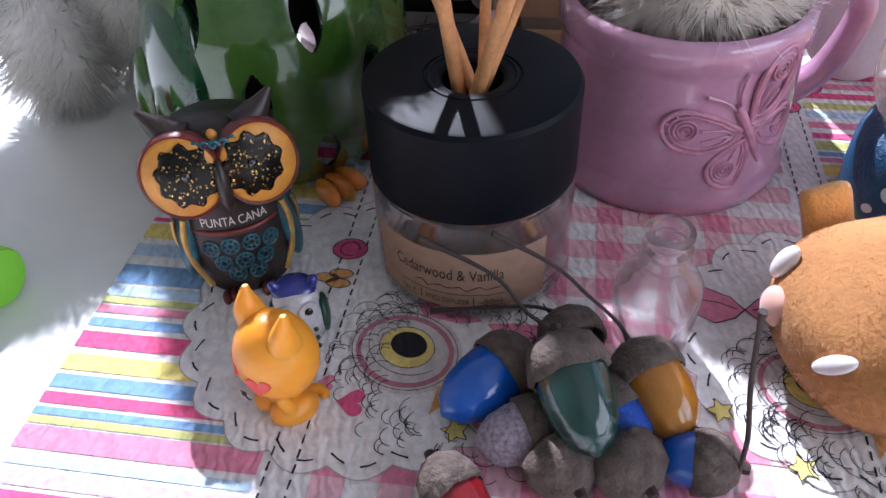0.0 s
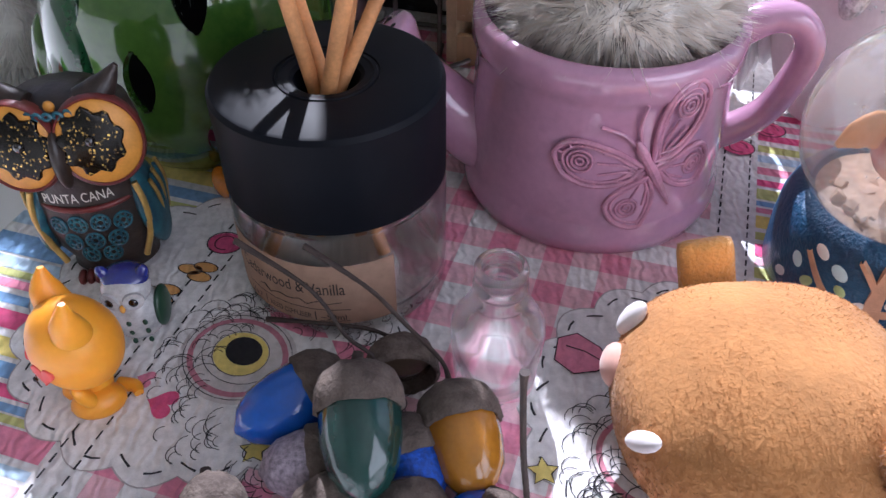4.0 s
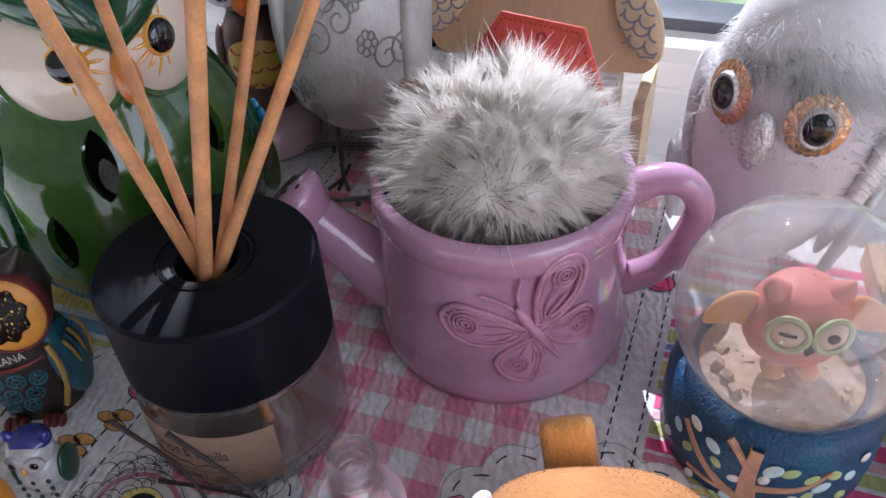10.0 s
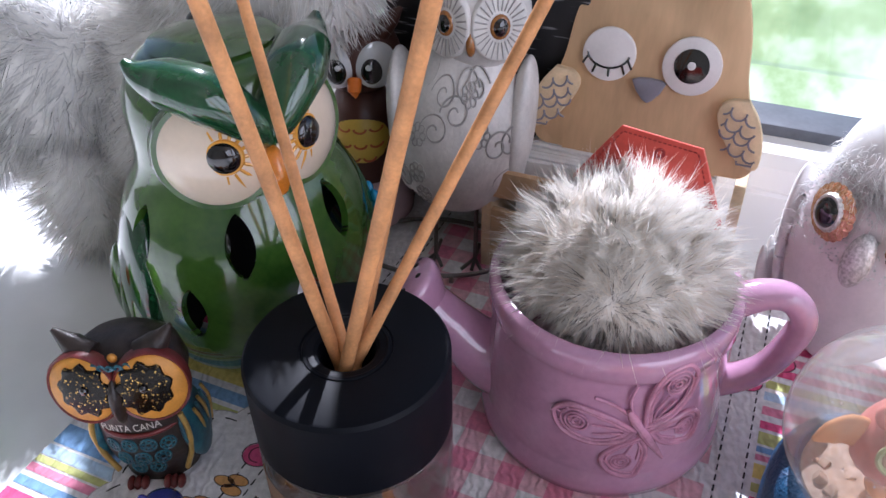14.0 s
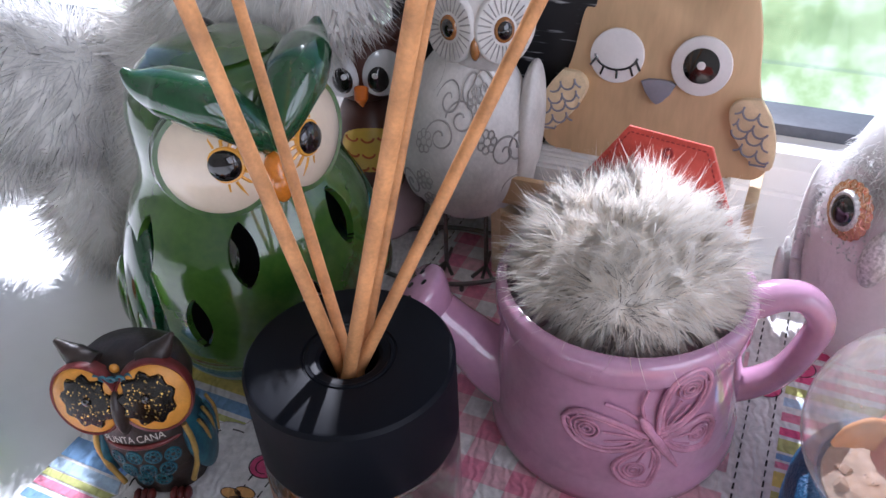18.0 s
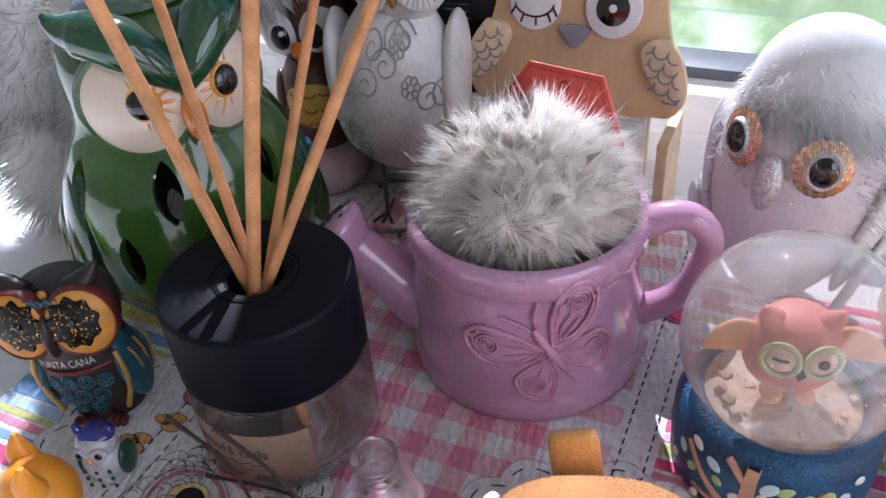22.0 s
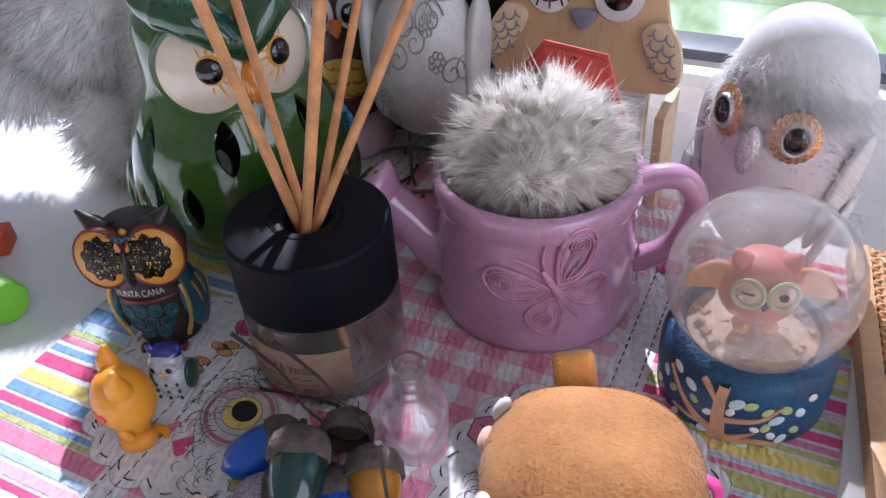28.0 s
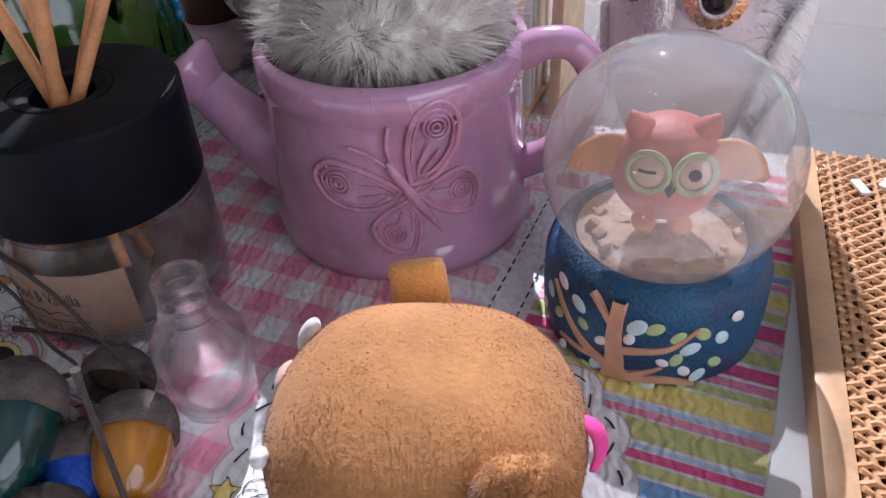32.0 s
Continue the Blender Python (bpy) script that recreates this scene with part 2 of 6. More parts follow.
# ---- the place ----
M_SILL = mat("white_sill_plastic", (0.80, 0.80, 0.79), 0.32, vary=0.04, scale=9, bump=0.00003, bump_scale=300)
M_FRAME = mat("white_window_plastic", (0.82, 0.82, 0.82), 0.28, vary=0.03, scale=7)
M_WALL = mat("greyish_wall_paint", (0.62, 0.61, 0.59), 0.85, vary=0.05, scale=3, bump=0.0004, bump_scale=90)
M_FLOOR = mat("brown_laminate", (0.30, 0.21, 0.14), 0.45, vary=0.25, scale=6)
M_GASKET = mat("grey_rubber", (0.09, 0.10, 0.12), 0.45, vary=0.2)
M_PANE = veil_glass("window_glass", (0.98, 0.99, 0.985), 0.0, (0.8, 0.8, 0.8), 1.3)

SILL_M = pose(0, 0, 0, 0, 0, -15)
WIN = 0.356        # v of the window frame's inner face


def setting(name, bm, material, label, category, sharp=35):
    ob = part(name, bm, material, None, label, sharp)
    return tagged(ob, "", category, "", "structure")


b = bmesh.new()
box(b, (0, 0.045, -0.012), (2.6, 0.66, 0.024), SILL_M, 0, 0.004)
setting("window_sill", b, M_SILL, "glossy white plastic window sill under the figurines", "window sill")

# window: lower rail, posts, gasket and panes
win = new("window_1")
tagged(win, "white plastic window with double panes and dark seals", "window", "", "structure")
b = bmesh.new()
prof = [(0, -0.002), (0, 0.029), (0.0012, 0.030), (0.0012, 0.031), (0, 0.032), (0, 0.042), (0.004, 0.0465), (0.016, 0.048), (0.016, -0.002)]
for x0, x1 in ((-1.3, 1.3),):
    ra = [b.verts.new(SILL_M @ Vector((x0, WIN + p, z))) for p, z in prof]
    rb = [b.verts.new(SILL_M @ Vector((x1, WIN + p, z))) for p, z in prof]
    for k in range(len(prof)):
        q = (k + 1) % len(prof)
        b.faces.new([ra[k], ra[q], rb[q], rb[k]])
part("lower_rail", b, M_FRAME, win, "white plastic lower rail", 30)
b = bmesh.new()
box(b, (0, WIN + 0.026, 0.0265), (2.6, 0.02, 0.053), SILL_M, 0, 0.001)
part("seal", b, M_GASKET, win, "dark grey rubber seal")
for x, w in ((-0.112, 0.012), (-1.28, 0.05), (1.28, 0.05)):
    b = bmesh.new()
    box(b, (x, WIN + 0.035, 0.70), (w, 0.05, 1.26), SILL_M, 0, 0.003)
    part("post", b, M_FRAME, win)
b = bmesh.new()
box(b, (0, WIN + 0.035, 1.36), (2.6, 0.05, 0.06), SILL_M, 0, 0.003)
part("upper_rail", b, M_FRAME, win)
for x0, x1 in ((-1.255, -0.1185), (-0.1055, 1.255)):
    b = bmesh.new()
    box(b, ((x0 + x1) / 2, WIN + 0.036, 0.70), (x1 - x0, 0.004, 1.26), SILL_M)
    pane = part("pane", b, M_PANE, win, "clear window pane")
    pane.visible_shadow = False

# the room behind the camera, closed all round
b = bmesh.new()
for c, s in (((-2.05, WIN + 0.06, 0.4), (1.5, 0.1, 2.7)), ((2.05, WIN + 0.06, 0.4), (1.5, 0.1, 2.7)), ((0, WIN + 0.06, 1.565), (2.6, 0.1, 0.35)), ((0, WIN + 0.06, -0.485), (2.6, 0.1, 0.92))):
    box(b, c, s, SILL_M)
setting("wall_window", b, M_WALL, "plain pale grey wall round the window", "wall")
for nm, c, s in (("wall_left", (-1.6, -1.2, 0.4), (0.1, 3.1, 2.7)), ("wall_back", (0, -2.7, 0.4), (3.1, 0.1, 2.7))):
    b = bmesh.new()
    box(b, c, s, SILL_M)
    setting(nm, b, M_WALL, "plain pale grey room wall", "wall")
# the right wall has an added, unseen window opening round the fill lamp
b = bmesh.new()
for c, s in (((1.6, -1.2, -0.475), (0.1, 3.1, 0.95)), ((1.6, -1.2, 1.625), (0.1, 3.1, 0.25)), ((1.6, -2.35, 0.75), (0.1, 0.8, 1.5)), ((1.6, 0.29, 0.75), (0.1, 0.12, 1.5))):
    box(b, c, s, SILL_M)
setting("wall_right", b, M_WALL, "plain wall with an added opening for the side fill", "wall")
win2 = new("window_2")
tagged(win2, "added unseen side window round the fill lamp", "window", "", "structure")
for c, s in (((1.6, -0.86, 0.03), (0.06, 2.18, 0.06)), ((1.6, -0.86, 1.47), (0.06, 2.18, 0.06)), ((1.6, -1.92, 0.75), (0.06, 0.06, 1.38)), ((1.6, 0.20, 0.75), (0.06, 0.06, 1.38))):
    b = bmesh.new()
    box(b, c, s, SILL_M, 0, 0.004)
    part("window_frame", b, M_FRAME, win2)
b = bmesh.new()
box(b, (0, -1.2, -1.0), (3.3, 3.1, 0.1), SILL_M)
setting("floor", b, M_FLOOR, "brown laminate floor", "floor")
b = bmesh.new()
box(b, (0, -1.2, 1.80), (3.3, 3.1, 0.1), SILL_M)
setting("ceiling", b, M_WALL, "plain white ceiling", "ceiling")

# trees and sky far outside: a sheet whose daylight is put in as emission
m, tree, p = nodes_of("glowing_far_garden")
n, link = tree.nodes, tree.links.new
co = n.new("ShaderNodeTexCoord")
noi = n.new("ShaderNodeTexNoise")
noi.inputs["Scale"].default_value, noi.inputs["Detail"].default_value = 0.55, 5
link(co.outputs["Object"], noi.inputs["Vector"])
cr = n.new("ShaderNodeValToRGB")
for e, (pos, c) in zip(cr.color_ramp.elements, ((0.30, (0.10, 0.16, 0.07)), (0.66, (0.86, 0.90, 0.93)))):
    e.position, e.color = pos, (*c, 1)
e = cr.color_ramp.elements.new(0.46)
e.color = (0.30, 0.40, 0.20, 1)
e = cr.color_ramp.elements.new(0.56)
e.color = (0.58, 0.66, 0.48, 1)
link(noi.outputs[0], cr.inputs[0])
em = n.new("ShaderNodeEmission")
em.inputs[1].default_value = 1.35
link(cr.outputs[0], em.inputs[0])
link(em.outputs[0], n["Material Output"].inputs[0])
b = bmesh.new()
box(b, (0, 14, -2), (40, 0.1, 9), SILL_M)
garden = setting("backdrop", b, m, "glowing sheet coloured as blurred green trees and pale sky outside the window", "backdrop")
b = bmesh.new()
box(b, (0, 12, -6.5), (60, 23, 0.1), SILL_M)
setting("ground", b, mat("grass", (0.07, 0.12, 0.03), 0.9, vary=0.4, scale=1), "grass far below the window", "ground")

# ---- things ----
M_BLACK = mat("black_satin_plastic", (0.0035, 0.0045, 0.0075), 0.5, spec=0.13, vary=0.15, scale=40, bump=0.00001, bump_scale=2500)
M_CLEAR = soft_glass("clear_glass", (0.97, 0.98, 0.98), 0.22, 1.46)
M_OIL = veil_glass("scented_oil", (0.97, 0.95, 0.91), 0.02, (0.85, 0.82, 0.75), 1.2)
M_KRAFT = mat("kraft_paper_label", (0.36, 0.23, 0.16), 0.8, vary=0.1, scale=300, bump=0.00003, bump_scale=3000)
M_INK = mat("black_print", (0.02, 0.018, 0.018), 0.7, vary=0.1)
M_REED = mat("rattan_reed", (0.60, 0.28, 0.105), 0.6, vary=0.25, scale=120, bump=0.00006, bump_scale=1500)
M_LILAC = mat("lilac_glaze", (0.54, 0.295, 0.44), 0.16, vary=0.12, scale=45, coat=1.0, bump=0.0004, bump_scale=70)
M_LILAC_DARK = mat("brown_wash_in_the_relief", (0.56, 0.27, 0.39), 0.25, vary=0.2, scale=200, coat=0.5)
# near-black: painted shade inside openings, also the globe owl's pupils and beak
M_HOLE = mat("hole_shade_and_pupil_black", (0.01, 0.008, 0.01), 0.7)

# reed diffuser
D = (0.0125, 0.1870)
dif = thing("reed_diffuser", (*D, 0), 0, "squat clear glass reed diffuser with a wide black cap", "diffuser")
b = bmesh.new()
R = 0.0282
lathe(b, [(0, 0), (0.024, 0), (R - 0.0015, 0.0006), (R, 0.003), (R, 0.0315), (R - 0.0008, 0.0342), (R - 0.003, 0.0358), (R - 0.004, 0.0390), (R - 0.0062, 0.0390), (R - 0.0062, 0.0360), (R - 0.0025, 0.0332), (R - 0.0022, 0.0315), (R - 0.0022, 0.008), (R - 0.004, 0.0062), (0, 0.0056)], 72)
part("glass_jar", b, M_CLEAR, dif, "clear glass jar with a thick base")
b = bmesh.new()
for k in range(30):
    a = 2 * math.pi * k / 30
    blob(b, ((R - 0.0035) * math.cos(a), (R - 0.0035) * math.sin(a), 0.0035), (0.0013, 0.0013, 0.001), None, 8, 6)
part("base_dimples", b, M_CLEAR, dif)
b = bmesh.new()
lathe(b, [(0, 0.0060), (R - 0.0042, 0.0065), (R - 0.0024, 0.0085), (R - 0.0024, 0.0155), (0, 0.0155)], 64)
part("oil", b, M_OIL, dif, "thin layer of clear oil")
b = bmesh.new()
r = 0.0282
lathe(b, [(0.0055, 0.0362), (r - 0.002, 0.0362), (r, 0.0367), (r, 0.0615), (r - 0.0008, 0.0627), (r - 0.0016, 0.0630), (0.0128, 0.0630), (0.0126, 0.0626), (0.0122, 0.0626), (0.0120, 0.0630), (0.0112, 0.0631), (0.0108, 0.0628), (0.0090, 0.0625), (0.0080, 0.0618), (0.0076, 0.0590), (0.0076, 0.0430), (0.0055, 0.0362)], 96)
part("cap", b, M_BLACK, dif, "wide satin black cap with a round opening", 25)
# label: a curved patch
lab_a, lab_w, lz0, lz1 = radians(-109), radians(54), 0.0065, 0.0268


def on_jar(a, z, off=0.00015):
    return Vector(((R + off) * math.cos(a), (R + off) * math.sin(a), z))


b = bmesh.new()
n = 28
add_mesh(b, [on_jar(lab_a + lab_w * (2 * i / n - 1), z) for i in range(n + 1) for z in (lz0, lz1)], [(2 * i, 2 * i + 2, 2 * i + 3, 2 * i + 1) for i in range(n)])
lab = part("label", b, M_KRAFT, dif, "brown kraft paper label with black print")


def text_mesh(body, size, to, width=None, extrude=0.0):
    """Writing as a mesh; to places a flat point, width squeezes the line."""
    cu = bpy.data.curves.new("writing", "FONT")
    cu.body, cu.size, cu.align_x = body, size, "CENTER"
    ob = new("writing", cu)
    dg = bpy.context.evaluated_depsgraph_get()
    me = bpy.data.meshes.new_from_object(ob.evaluated_get(dg))
    bpy.data.objects.remove(ob)
    xs = [v.co.x for v in me.vertices]
    s = width / (max(xs) - min(xs)) if width else 1
    for v in me.vertices:
        v.co = to(v.co.x * s, v.co.y)
    return me


def jar_text(body, size, x, z, width):
    me = text_mesh(body, size, lambda px, py: on_jar(lab_a + (x + px) / R, z + py, 0.0003), width)
    me.materials.append(M_INK)
    o = new("print", me)
    o.parent = lab
    return o


jar_text("Cedarwood & Vanilla", 0.0056, -0.002, 0.0172, 0.031)
jar_text("REED DIFFUSER", 0.0026, -0.002, 0.0082, 0.0125)
jar_text("~50ml", 0.0027, 0.0100, 0.0082, 0.0065)
jar_text("No.7", 0.0024, -0.0138, 0.0084, 0.0045)
b = bmesh.new()
for x0, x1, z0, z1 in ((-0.0165, 0.0145, 0.0116, 0.01185), (-0.0165, -0.011, 0.0076, 0.0078), (0.0062, 0.0140, 0.0076, 0.0078), (-0.0097, -0.0094, 0.0078, 0.011), (0.0052, 0.0055, 0.0078, 0.011)):
    add_mesh(b, [on_jar(lab_a + x0 / R + (x1 - x0) / R * i / 6, z, 0.0003) for i in range(7) for z in (z0, z1)], [(2 * i, 2 * i + 2, 2 * i + 3, 2 * i + 1) for i in range(6)])
tube(b, [on_jar(lab_a + (-0.011 + 0.0018 * k) / R, 0.0142 + 0.0011 * math.sin(k * 2.1) * (0.6 + 0.4 * math.sin(k * 0.9)), 0.0003) for k in range(14)], 0.00013, 4)
part("print_lines", b, M_INK, lab)

# reeds standing in the diffuser: foot, top
REEDS = [((-0.004, 0.0005), (-0.0198, -0.0145), 0.178, 0.00185), ((-0.001, 0.001), (-0.0426, 0.0541), 0.178, 0.0016), ((0.0012, -0.004), (0.0319, -0.0207), 0.178, 0.0019), ((0.0032, 0.0025), (0.0219, 0.0907), 0.178, 0.0015), ((0.0042, 0.0008), (0.0605, 0.0329), 0.178, 0.0017)]
for (x0, y0), (x1, y1), h, rr in REEDS:
    reed = thing("reed", (*D, 0), 0, "thin tan rattan reed standing in the diffuser", "reed", "reeds in the diffuser")
    b = bmesh.new()
    top = Vector((x1, y1 + 0.004, h))
    mid = Vector((x0, y0, 0.062))
    down = (mid - top) / (top.z - mid.z)
    reach = 0.055
    while reach > 0.02 and (mid + down * reach).xy.length > 0.0225:
        reach -= 0.001
    foot = mid + down * reach
    tube(b, [foot, mid, mid.lerp(top, 0.5), top], rr, 12)
    part("stick", b, M_REED, reed)

# watering can planter
C = (0.0850, 0.2330)
can = thing("watering_can", (*C, 0), -4, "glossy lilac ceramic watering can with a raised butterfly", "watering can")
b = bmesh.new()
RC = 0.0385
lathe(b, [(0, 0.0), (RC - 0.002, 0), (RC + 0.0012, 0.0015), (RC + 0.0018, 0.005), (RC + 0.0014, 0.0085), (RC + 0.0002, 0.0102), (RC, 0.0112), (RC - 0.0003, 0.027), (RC - 0.0014, 0.047), (RC - 0.0012, 0.0495), (RC + 0.0002, 0.0512), (RC, 0.0575), (RC - 0.0012, 0.0595), (RC - 0.0032, 0.0595), (RC - 0.004, 0.057), (RC - 0.005, 0.010), (0, 0.008)], 80)
part("body", b, M_LILAC, can, sharp=60)
b = bmesh.new()
sp = smooth_path([(-0.030, -0.002, 0.016), (-0.040, -0.003, 0.021), (-0.050, -0.004, 0.032), (-0.0590, -0.0045, 0.0415)], 5)
tube(b, sp, [0.0145, 0.0125, 0.0095, 0.0078, 0.0072], 24)
spout = part("spout", b, M_LILAC, can, "tapering lilac spout", 60)
b = bmesh.new()
ax = Vector((-0.62, -0.05, 0.78)).normalized()
rose_m = Matrix.Translation((-0.0590, -0.0045, 0.0415)) @ ax.to_track_quat("Z", "Y").to_matrix().to_4x4()
lathe(b, [(0.0062, -0.003), (0.0075, -0.001), (0.0108, 0.0065), (0.0108, 0.0085), (0.0098, 0.0098), (0, 0.0108)], 32, 0, rose_m)
rose = part("rose", b, M_LILAC, spout, "flared sprinkler head with holes", 60)
# no openings are cut: black spots paint the shade of six holes
for k in range(6):
    b = bmesh.new()
    a = 2 * math.pi * k / 5
    c = rose_m @ Vector((0.0058 * math.cos(a), 0.0058 * math.sin(a), 0.0101)) if k < 5 else rose_m @ Vector((0, 0, 0.0107))
    blob(b, c, (0.0012, 0.0012, 0.0004), None, 12, 6)
    b.transform(Matrix.Translation(c) @ ax.to_track_quat("Z", "Y").to_matrix().to_4x4() @ Matrix.Translation(-c))
    part("hole", b, M_HOLE, spout)
b = bmesh.new()
tube(b, smooth_path([(0.0345, -0.001, 0.0540), (0.044, 0.000, 0.0578), (0.0515, 0.000, 0.0570), (0.0565, 0.000, 0.0495), (0.0545, 0.000, 0.0385), (0.050, 0.000, 0.0285), (0.0435, 0.000, 0.0225), (0.036, 0.000, 0.0190)], 6), [0.0062, 0.0052, 0.0050, 0.0050, 0.0050, 0.0050, 0.0054, 0.006], 20, flat=0.85)
part("handle", b, M_LILAC, can, "looped lilac handle", 60)


def on_can(a, z, off):
    return Vector(((RC + off) * math.cos(a), (RC + off) * math.sin(a), z))


BA, BZ, BT = radians(-70), 0.0300, radians(30)


def fly(x, y, off=0.0):
    """A point of the butterfly's own plane, tilted and wrapped round the can."""
    xr, yr = x * math.cos(BT) - y * math.sin(BT), x * math.sin(BT) + y * math.cos(BT)
    return on_can(BA + 1.28 * xr / RC, BZ + 1.28 * yr, off)


def wing_line(b, pts, rad=0.0006, closed=True):
    q = smooth_path([(*p, 0) for p in pts] + ([(*pts[0], 0)] if closed else []), 5)
    if closed:
        q = q[:-1]
    tube(b, [fly(p.x, p.y, -0.0001) for p in q], rad * 1.35, 8, 0, 1.0, closed)


UP = [(0.0012, 0.002), (0.005, 0.009), (0.011, 0.0145), (0.0165, 0.0135), (0.0172, 0.008), (0.013, 0.003), (0.006, 0.0005)]
LOW = [(0.0012, -0.001), (0.007, -0.001), (0.012, -0.003), (0.0125, -0.0085), (0.0085, -0.013), (0.0045, -0.010), (0.002, -0.006)]
b = bmesh.new()
tube(b, [fly(0, 0.009 - 0.021 * k / 10, 0.0002) for k in range(11)], [0.0006, 0.0014, 0.0016, 0.0013, 0.0016, 0.0016, 0.0014, 0.0012, 0.001, 0.0008, 0.0005], 10)
for s in (-1, 1):
    wing_line(b, [(s * 0.0006, 0.008), (s * 0.002, 0.012), (s * 0.005, 0.0155)], 0.0004, False)
butterfly = part("butterfly", b, M_LILAC_DARK, can, "raised butterfly with a worn pinkish edge")
for s in (-1, 1):
    for o, (ex, ey), e0 in ((UP, (0.0125, 0.0095), 0.0027), (LOW, (0.0085, -0.0065), 0.0024)):
        b = bmesh.new()
        wing_line(b, [(s * x, y) for x, y in o], 0.0006)
        cx, cy = sum(p[0] for p in o) / 7, sum(p[1] for p in o) / 7
        wing_line(b, [(s * (cx + (x - cx) * 0.80), cy + (y - cy) * 0.80) for x, y in o], 0.00032)
        for f in (1.0, 0.65, 0.3):
            wing_line(b, [(s * x, y) for x, y in circle(ex, ey, e0 * f, 10)], 0.0003)
        for k in range(9):
            x, y = o[k % 7]
            q = 0.42 + 0.03 * (k % 3)
            wing_line(b, [(s * (0.0015 + 0.10 * x), 0.12 * y), (s * x * q * 0.7, y * q * 0.75 + 0.0004), (s * x * q * 1.35, y * q * 1.35)], 0.00028, False)
        for k in range(12):
            t = k / 12 * 7
            p, q = o[int(t)], o[(int(t) + 1) % 7]
            x, y = p[0] + (q[0] - p[0]) * (t % 1), p[1] + (q[1] - p[1]) * (t % 1)
            wing_line(b, [(s * (cx + (x - cx) * 0.82), cy + (y - cy) * 0.82), (s * (cx + (x - cx) * 0.9), cy + (y - cy) * 0.9), (s * x * 0.99, y * 0.99)], 0.00028, False)
        part("wing", b, M_LILAC_DARK, butterfly)

# ---- fur ----


def hair_mat(name, tones, rough=0.65):
    m, tree, p = nodes_of(name)
    n, link = tree.nodes, tree.links.new
    g = n.new("ShaderNodeNewGeometry")
    cr = n.new("ShaderNodeValToRGB")
    while len(cr.color_ramp.elements) < len(tones):
        cr.color_ramp.elements.new(0.5)
    for i, (e, c) in enumerate(zip(cr.color_ramp.elements, tones)):
        e.position, e.color = i / (len(tones) - 1), (*c, 1)
    link(g.outputs["Random Per Island"], cr.inputs[0])
    link(cr.outputs[0], p.inputs["Base Color"])
    p.inputs["Roughness"].default_value = rough
    p.inputs["Subsurface Weight"].default_value = 0.0
    p.inputs["Sheen Weight"].default_value = 0.3
    tl, mx = n.new("ShaderNodeBsdfTranslucent"), n.new("ShaderNodeMixShader")
    mx.inputs[0].default_value = 0.5
    link(cr.outputs[0], tl.inputs[0])
    link(p.outputs[0], mx.inputs[1])
    link(tl.outputs[0], mx.inputs[2])
    link(mx.outputs[0], n["Material Output"].inputs[0])
    return m


def fur(name, roots, mats, parent=None, width=0.00025, label="", seg=3):
    """Strands as thin blades; roots: (place, direction, length, bend, material, outward)."""
    verts, faces, mi, outs = [], [], [], []
    for p, d, ln, bend, k, *out in roots:
        out = (out[0] if out else d).normalized()
        d = d.normalized()
        s = d.orthogonal().normalized()
        s.rotate(Matrix.Rotation(random.random() * 6.3, 3, d))
        if s.cross(d).dot(out) < 0:
            s = -s
        w = width * random.uniform(0.7, 1.3)
        base = len(verts)
        outs += [(out + s.cross(d) * 0.2).normalized()] * (2 * seg + 1)
        for i in range(seg):
            t = i / seg
            c = p + d * (ln * t) + bend * (ln * t * t)
            e = s * (w * (1 - 0.6 * t))
            verts += [c - e, c + e]
        verts.append(p + d * ln + bend * ln)
        for i in range(seg - 1):
            a = base + 2 * i
            faces.append((a, a + 1, a + 3, a + 2))
            mi.append(k)
        a = base + 2 * (seg - 1)
        faces.append((a, a + 1, a + 2))
        mi.append(k)
    me = bpy.data.meshes.new(name)
    me.from_pydata([tuple(v) for v in verts], [], faces)
    for m in mats:
        me.materials.append(m)
    me.polygons.foreach_set("material_index", mi)
    smooth(me)
    me.normals_split_custom_set_from_vertices(outs)
    ob = new(name, me)
    ob.parent = parent
    ob["kind"] = "stuff"
    if label:
        ob["label"] = label
    return ob


def rand_dir():
    z, a = random.uniform(-1, 1), random.uniform(0, 2 * math.pi)
    return Vector((math.sqrt(1 - z * z) * math.cos(a), math.sqrt(1 - z * z) * math.sin(a), z))


M_FUR = hair_mat("cream_white_rabbit_fur", ((0.88, 0.79, 0.68), (0.97, 0.92, 0.85), (0.98, 0.96, 0.92)))
M_FUR_DARK = hair_mat("brown_grey_underfur", ((0.13, 0.105, 0.09), (0.30, 0.26, 0.23), (0.5, 0.46, 0.42)))
M_FURCORE = mat("fur_core", (0.88, 0.84, 0.78), 0.9, vary=0.2, scale=80)
POM = Vector((0.0850, 0.2310, 0.0650))
pom = thing("fur_pompom", (POM.x, POM.y, 0.045), 0, "fluffy cream-white rabbit fur pompom sitting in the watering can", "pompom")
b = bmesh.new()
blob(b, (0, 0, POM.z - 0.045), (0.0262, 0.0262, 0.0195), None, 32, 20)
part("core", b, M_FURCORE, pom)
roots = []
parting = Vector((-0.10, -0.93, 0.20)).normalized()
